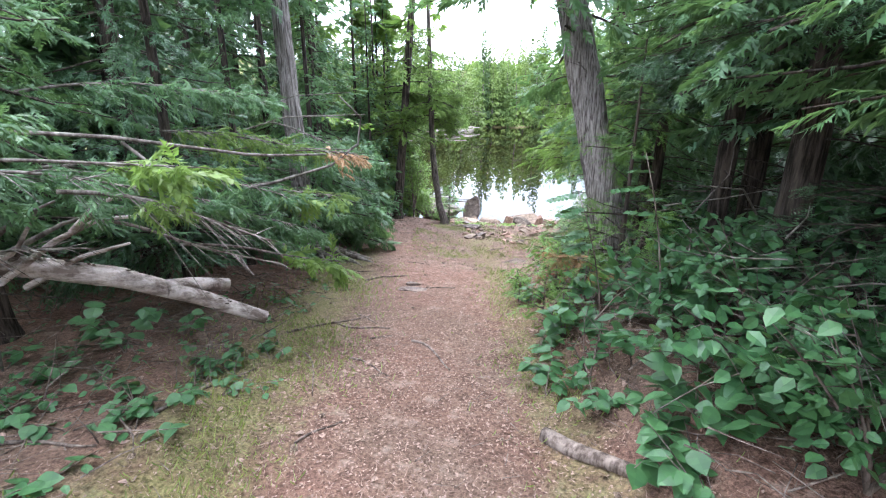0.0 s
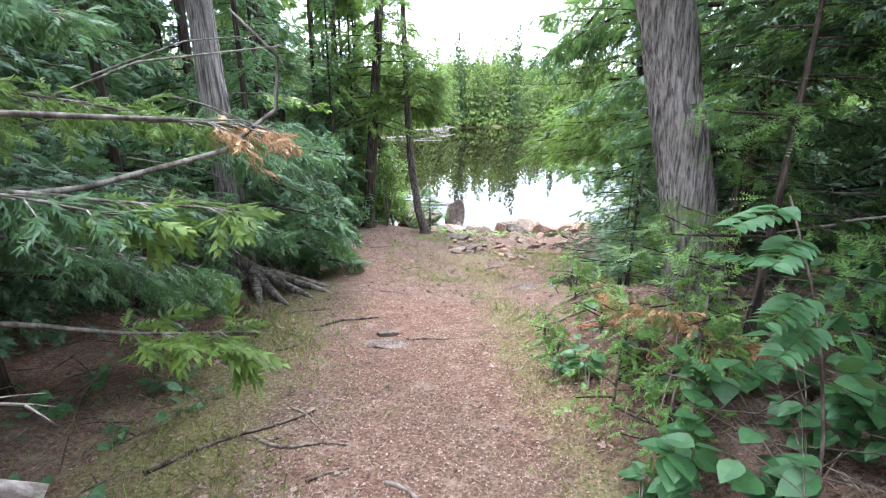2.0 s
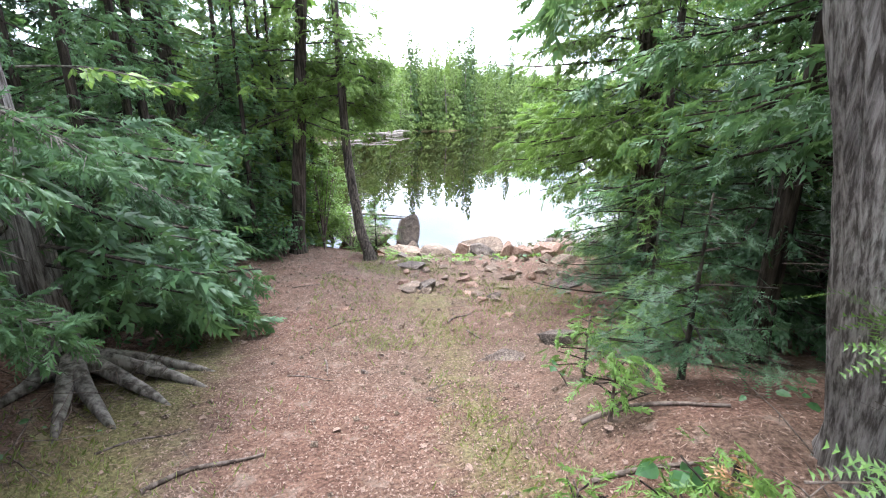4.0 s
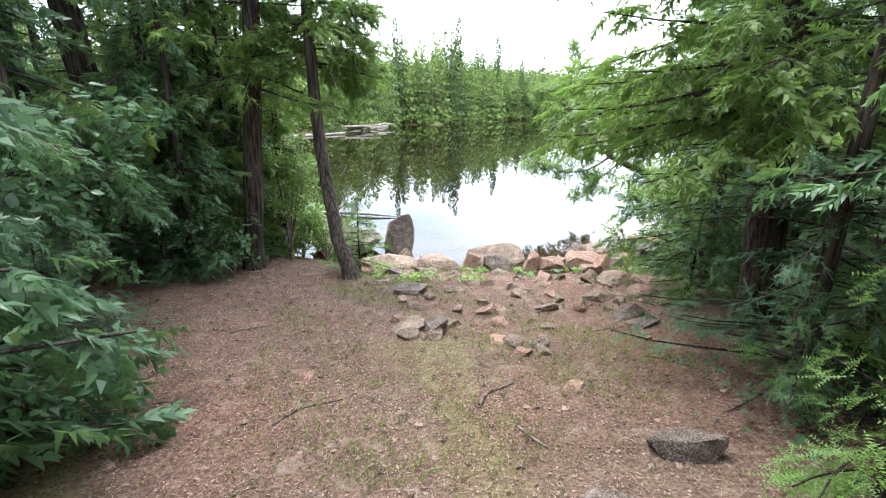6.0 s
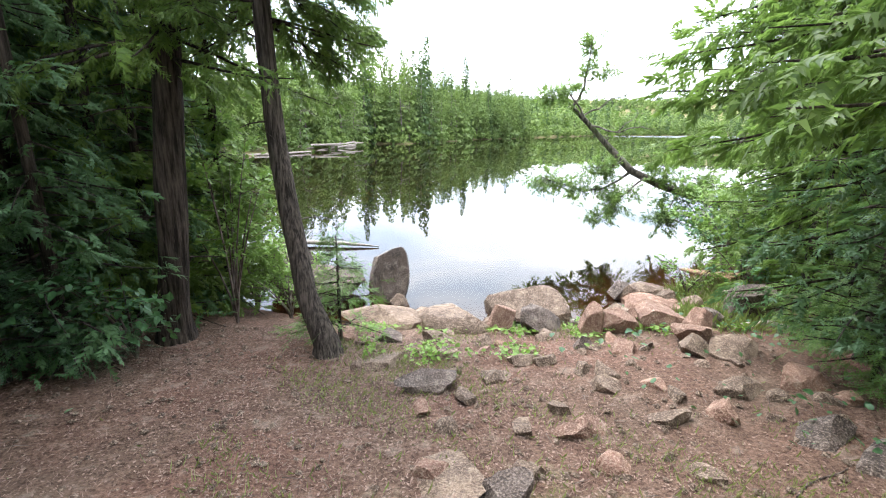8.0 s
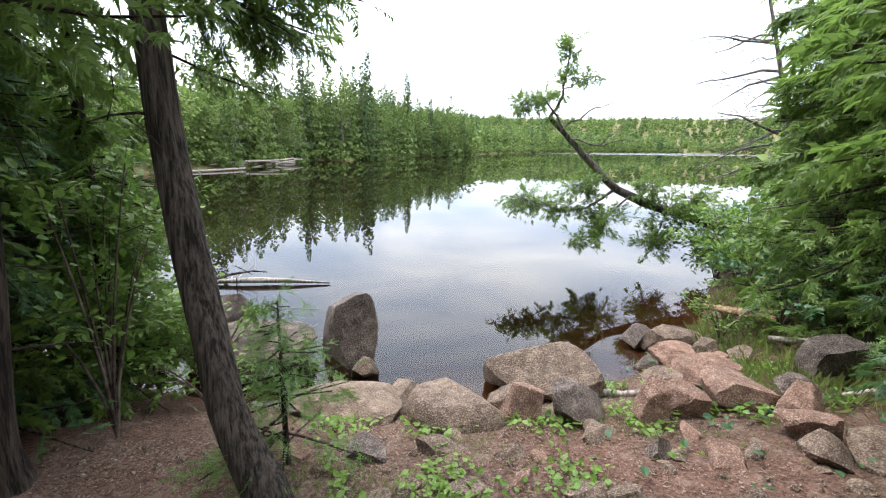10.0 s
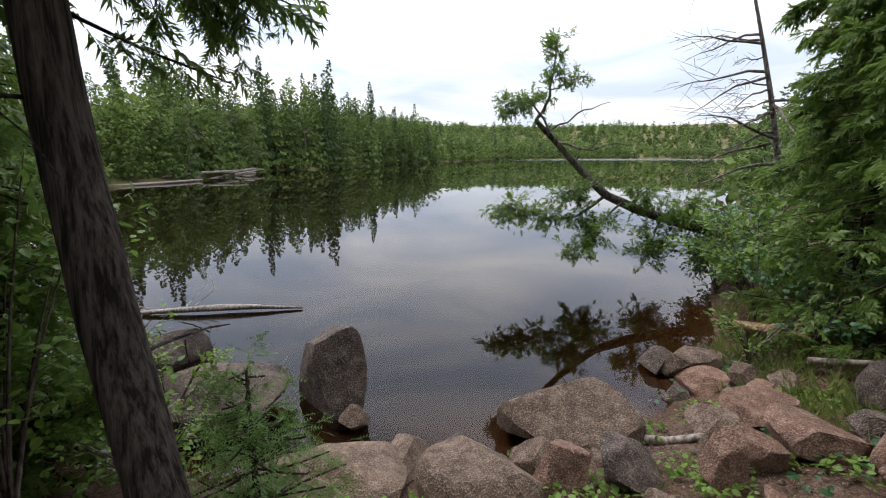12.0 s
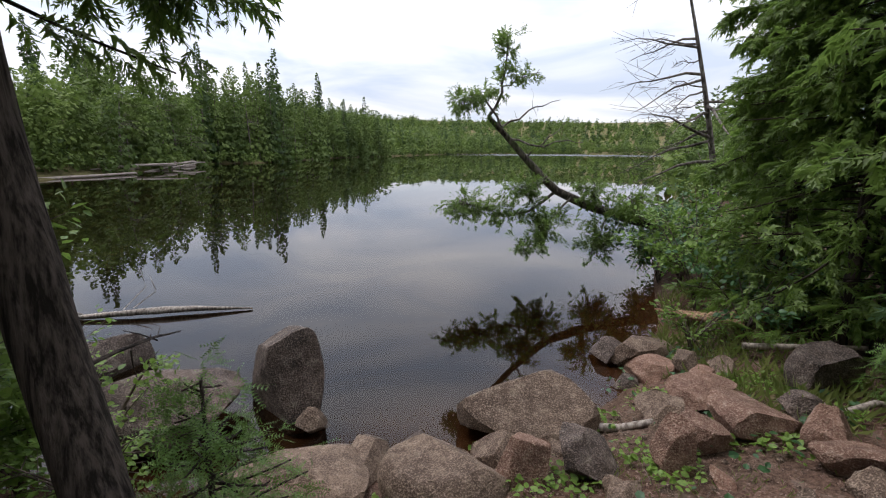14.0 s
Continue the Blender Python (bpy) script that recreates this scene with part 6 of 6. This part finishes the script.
limb([(6.0, 15.3, -0.3), (5.6, 15.3, -0.6), (5.2, 15.2, -0.85), (4.9, 15.2, -1.1)], 0.02, 330, reach=0.32)
limb([(6.3, 15.1, -0.45), (6.1, 14.9, -0.2), (5.95, 14.8, 0.0)], 0.016, 190, reach=0.3)
limb([(6.5, 14.95, -0.5), (6.2, 14.8, -0.85), (5.9, 14.7, -1.15)], 0.016, 260, reach=0.32)
limb([(6.9, 14.6, -0.65), (6.6, 14.5, -0.35), (6.3, 14.4, -0.2)], 0.016, 260, reach=0.32)
limb([(7.2, 14.3, -0.75), (6.8, 14.2, -0.95), (6.4, 14.2, -1.25)], 0.016, 200, reach=0.3)
limb([(5.7, 15.55, 0.0), (5.3, 15.6, -0.1), (4.9, 15.6, -0.15)], 0.016, 230, reach=0.28)
P, A = np.array(P), np.array(A)
U = np.stack([rng.normal(0, 0.5, len(P)), rng.normal(0, 0.5, len(P)), np.ones(len(P))], 1)
tagged(part("twigwork", mesh_np("twigwork", *joined(limbs), M_TWIG), lean), kind="stuff")
part("foliage", mesh_np("foliage", *lay(SPRAY["cedar_far"], P, A, U, 0.11 * rng.uniform(0.6, 1.2, len(P))), M_CEDAR_SUN), lean)


def snag(x, y, H, r, label, seed, lean_by=(0, 0), limbs_n=14, reach=1.2, z=None, name="dead_tree", group="", aim=None):
    """A dead grey tree with bare limbs and twigs."""
    rng = np.random.default_rng(seed)
    z0 = land_at(x, y) if z is None else z
    t = thing(name, x, y, z0, label, "tree", group)
    k = np.linspace(0, 1, 10)
    pts = np.stack([lean_by[0] * k ** 1.3, lean_by[1] * k ** 1.3, H * k - 0.1], 1)
    part("trunk", mesh_np("trunk", *tube(pts, r * (1 - 0.85 * k) + 0.004, 8, 0.08, seed=seed), M_TWIG, True), t)
    twigs = []
    for i in range(limbs_n):
        u = rng.uniform(0.3, 0.98)
        o = np.array([np.interp(u, k, pts[:, c]) for c in range(3)])
        az = rng.uniform(0, 6.28) if aim is None else aim + rng.normal(0, 1.2)
        ln = reach * rng.uniform(0.4, 1.1) * (1.15 - 0.6 * u)
        q = np.linspace(0, 1, 6)
        p = o + np.stack([np.cos(az) * q * ln, np.sin(az) * q * ln, (rng.uniform(-0.35, 0.45) * q - 0.2 * q * q) * ln + 0.03 * np.sin(9 * q + i)], 1)
        part("limb", mesh_np("limb", *tube(p, 0.018 * ln * (1 - q) + 0.003, 5), M_TWIG, True), t)
        for _ in range(13):
            b = np.array([np.interp(rng.uniform(0.25, 1), q, p[:, c]) for c in range(3)])
            e = b + np.array([math.cos(az + rng.normal(0, 0.8)), math.sin(az + rng.normal(0, 0.8)), rng.normal(-0.1, 0.5)]) * ln * rng.uniform(0.15, 0.35)
            twigs.append(tube([b, (b + e) / 2 + rng.normal(0, 0.012, 3), e], [0.005, 0.0035, 0.0015], 3, cap=False))
    tagged(part("twigwork", mesh_np("twigwork", *joined(twigs), M_TWIG), t), kind="stuff")
    return t


snag(9.1, 14.4, 5.2, 0.07, "bare grey dead tree on the bank over the lake", 410, (-1.3, 0.6), 22, 1.8, aim=2.6)
for i, (x, y, H) in enumerate(((0.5, 60, 6.5), (2.2, 62.5, 7), (3.5, 66, 5.5), (11, 74.5, 7.5), (16, 80, 6), (24, 92, 7), (-2, 52, 5.5))):
    snag(x, y, H, 0.11, "silvery bare dead tree on the far shore", 420 + i, (0.5 * (-1) ** i, -0.8), 16, 2.2, group="dead trees on the far shore")

drift = thing("driftwood_log", -0.9, 16.4, WATER + 0.03, "silvery split driftwood log floating near the shore", "log")
part("log_trunk", mesh_np("log_trunk", *tube(smooth_line([(0, 0, 0), (0.6, -0.2, 0.03), (1.2, -0.38, 0.03), (1.86, -0.6, -0.01)], 14), np.interp(np.linspace(0, 1, 14), [0, 0.5, 1], [0.03, 0.042, 0.012]), 9, 0.2, seed=3), M_GREYWOOD, True), drift)
for i, (a, b, c) in enumerate((((0.5, -0.1, 0.05), (0.75, 0.1, 0.25), (0.7, 0.1, 0.5)), ((0.6, -0.1, 0.05), (0.85, 0.0, 0.2), (0.8, 0.1, 0.38)), ((0.1, 0, 0.03), (-0.2, -0.3, 0.3), (-0.55, -0.3, 0.75)))):
    part("dead_twig", mesh_np("dead_twig", *tube(smooth_line([a, b, c], 7), np.linspace(0.008, 0.003, 7), 4), M_GREYWOOD, True), drift)
for i in range(5):
    a, b = np.array([4.85 + 0.05 * i, 12.85 - 0.04 * i, WATER + 0.24 - 0.015 * i]), np.array([4.6 + 0.16 * i, 11.8 + 0.07 * i, -1.1 - 0.02 * i])
    fallen("split_log", smooth_line([a, (a + b) / 2, b], 8), [0.012, 0.03, 0.036, 0.034, 0.036, 0.03, 0.026, 0.014], "weathered splintered cedar log slab at the water's edge", M_WOOD, 440 + i, 6, 0.3, "log", "splintered log at the shore")
fallen("driftwood_branch", smooth_line([(2.35, 11.82, -1.4), (2.6, 11.6, -1.38), (2.9, 11.34, -1.25)], 9), np.linspace(0.03, 0.022, 9), "smooth grey driftwood pole among the shore stones", M_GREYWOOD, 450, 9, 0.08)
fallen("driftwood_branch", smooth_line([(4.35, 11.68, -1.2), (4.6, 11.3, -1.12), (4.9, 11.0, -1.08)], 9), np.linspace(0.03, 0.02, 9), "grey pole lying in the grass on the bank", M_GREYWOOD, 451, 9, 0.08)
fallen("driftwood_branch", smooth_line([(3.6, 10.75, -1.14), (3.85, 10.65, -1.08), (4.05, 10.45, -1.1)], 9), np.linspace(0.03, 0.012, 9), "pale broken branch beside the grey boulder", M_GREYWOOD, 452, 8, 0.14)
rng = np.random.default_rng(460)
for i in range(16):
    a = np.array([rng.uniform(-1.5, 4), 0, WATER + rng.uniform(0.05, 0.6)])
    a[1] = 55 + a[0] * 2.2 + rng.uniform(-3, 1)
    d = np.array([rng.uniform(2, 5), rng.uniform(1, 7), rng.uniform(-0.3, 0.4)]) * rng.choice([-0.6, 0.8])
    fallen("driftwood_log", smooth_line([a, a + d / 2, a + d], 6), np.linspace(0.12, 0.05, 6), "bleached driftwood log in the heap on the far shore", M_GREYWOOD, 470 + i, 6, 0.1, "log", "driftwood on the far shore")
fallen("driftwood_log", smooth_line([(-6.5, 43.0, WATER + 0.05), (-3, 46, WATER + 0.1), (-1.0, 48.5, WATER + 0.12)], 8), np.linspace(0.1, 0.07, 8), "long bleached log floating along the far shore", M_GREYWOOD, 490, 6, 0.1, "log", "driftwood on the far shore")


# ---- the floor's own litter, needles, moss and grass ----
def strewn(name, label, category, n, seed, template, material, size, area, where, lift=0.006, lie=0.35, up=False):
    """Loose small stuff over a stretch of ground, thicker where 'where' says."""
    rng = np.random.default_rng(seed)
    x, y = rng.uniform(area[0], area[1], n * 3), rng.uniform(area[2], area[3], n * 3)
    keepers = np.flatnonzero(rng.uniform(0, 1, n * 3) < where(x, y))[:n]
    x, y = x[keepers], y[keepers]
    m = len(x)
    P = np.stack([x, y, land(x, y) + lift], 1)
    ok = P[:, 2] > WATER + 0.02
    a = rng.uniform(0, 6.283, m)
    A = np.stack([np.cos(a), np.sin(a), rng.uniform(0.7, 2.4, m) if up else rng.normal(0, lie * 0.6, m)], 1)
    U = np.stack([np.cos(a), np.sin(a), np.full(m, -0.3)], 1) if up else np.stack([rng.normal(0, lie, m), rng.normal(0, lie, m), np.ones(m)], 1)
    ob = new(name, mesh_np(name, *lay(template, P[ok], A[ok], U[ok], size * rng.uniform(0.5, 1.4, m)[ok]), material))
    return tagged(ob, label, category, kind="stuff")


FLAKE = np.array([[(0, 0, 0), (0.45, -0.3, 0.1), (1, 0.05, 0)], [(0, 0, 0), (1, 0.05, 0), (0.5, 0.32, 0.06)]], dtype=np.float32)
NEEDLE = np.array([[(0, -0.035, 0), (0, 0.035, 0), (1, 0, 0.03)]], dtype=np.float32)


def on_trail(x, y):
    return np.clip(1.2 - np.abs(x - 0.05 * y + 0.15) / (1.3 + 0.12 * y), 0.12, 1)


def verge(x, y):
    clump = 0.5 + 0.5 * np.sin(2.3 * x + 1.1 * y) * np.sin(1.7 * y - 2.1 * x + 0.6) + 0.35 * np.sin(5.1 * x + 3.7 * y)
    band = 1.3 * np.exp(-((x + 1.15 + 0.03 * y) / 0.5) ** 2) * (y < 6.8) + 0.8 * np.exp(-((x - 0.78) / 0.28) ** 2) * (y < 7) + 0.75 * np.exp(-((x - 0.6) / 1.0) ** 2 - ((y - 8.7) / 1.0) ** 2) + 0.9 * np.exp(-((x - 3.7) / 0.5) ** 2 - ((y - 11.3) / 0.6) ** 2) + 0.5 * np.exp(-((x - 1.8) / 0.8) ** 2 - ((y - 11.0) / 0.4) ** 2)
    return np.clip(band * clump, 0, 1)


strewn("leaf_litter", "reddish-brown leaf and bark flakes strewn on the trail", "leaf litter", 36000, 501, FLAKE, M_LITTER, 0.017, (-2.6, 3.6, 0.4, 12), on_trail)
strewn("pale_leaves", "dry pale fallen leaves on the forest floor", "leaf litter", 700, 502, leaf_tris(), M_LITTER, 0.045, (-2.6, 2.6, 1.0, 8), lambda x, y: np.clip(0.15 + np.exp(-((x + 0.9) / 0.5) ** 2 - ((y - 3.2) / 0.7) ** 2), 0, 1))
strewn("needles", "brown conifer needles and twiglets on the ground", "needle litter", 42000, 503, NEEDLE, M_LITTER, 0.045, (-3, 4.2, 0.4, 12), lambda x, y: 0.25 + 0.75 * on_trail(x, y))
strewn("grass", "thin yellow-green grass along the trail", "grass", 20000, 504, SPRAY["blade"], M_GRASS, 0.055, (-2.6, 4.6, 0.6, 12), verge, up=True)
strewn("moss", "low yellow-green moss tufts beside the trail", "moss", 14000, 505, SPRAY["blade"] * np.array([1, 2.2, 1], dtype=np.float32), M_MOSS, 0.042, (-2.4, 4.2, 0.8, 12), verge, up=True)
strewn("wood_floor_brush", "dim green ground plants in the shaded wood", "ground plants", 6000, 506, leaf_small(), M_LEAF, 0.05, (-6, 6.5, 0.5, 13), lambda x, y: np.clip((np.abs(x - 0.2) - 1.5) / 1.5, 0, 0.8) * (0.5 + 0.5 * np.sin(3 * x + y) * np.sin(2.2 * y - x)), lift=0.07, lie=0.5)
strewn("bank_grass", "long grass on the lake bank", "grass", 2600, 507, SPRAY["blade"], M_GRASS, 0.14, (3.3, 6.5, 10.3, 13.4), lambda x, y: np.clip(0.2 + 0.6 * np.sin(3 * x) * np.sin(2.6 * y + 1) + 0.5 * np.exp(-((x - 4.3) / 0.4) ** 2), 0, 1), up=True)
strewn("shore_plants", "small green plants between the shore stones", "ground plants", 3000, 508, leaf_small(), M_LEAF_SUNLIT, 0.04, (0.3, 4.4, 10.6, 12.2), lambda x, y: np.clip(0.1 + 0.9 * np.sin(6 * x + 2 * y) * np.sin(5 * y - 3 * x), 0, 1), lift=0.05, lie=0.6)
PEBBLE = np.array([[a, b, c] for sgn in (0.0, 0.5) for a, b, c in ((((0, 0, sgn)), (0.5, -0.05, 0.22), (0.1, 0.45, 0.2)), (((0, 0, sgn)), (0.1, 0.45, 0.2), (-0.45, 0.1, 0.2)), (((0, 0, sgn)), (-0.45, 0.1, 0.2), (-0.1, -0.4, 0.22)), (((0, 0, sgn)), (-0.1, -0.4, 0.22), (0.5, -0.05, 0.22)))], dtype=np.float32)
strewn("pebbles", "small brown pebbles pressed into the trail", "pebbles", 1500, 509, PEBBLE, M_ROCK_TAN, 0.045, (-1.6, 3.4, 0.8, 12), lambda x, y: np.clip(0.12 + 0.1 * (y - 5) + 0.2 * np.sin(3 * x + y), 0.05, 1), lift=-0.002, lie=0.2)
strewn("trail_grass", "short thin grass in patches on the worn ground", "grass", 9000, 510, SPRAY["blade"], M_GRASS, 0.042, (-0.6, 2.6, 7.4, 11.4), lambda x, y: np.clip(0.9 * np.sin(2.1 * x + 0.6) * np.sin(1.9 * y + 0.5 * x) + 0.35 * np.sin(7 * x + 5 * y), 0, 1), up=True)
TWIGLET = np.array([[(0, -0.022, 0.01), (0, 0.022, 0.02), (1, 0.05, 0.03)], [(0.4, 0.0, 0.02), (0.45, 0.03, 0.03), (0.7, 0.22, 0.05)]], dtype=np.float32)
strewn("twiglets", "short broken grey-brown twigs on the ground", "twig litter", 2600, 511, TWIGLET, M_STICK, 0.11, (-2.8, 4.0, 0.6, 12), lambda x, y: 0.4 + 0.5 * np.sin(2.7 * x + 1.3 * y) * np.sin(1.9 * y - x), lift=0.012, lie=0.12)
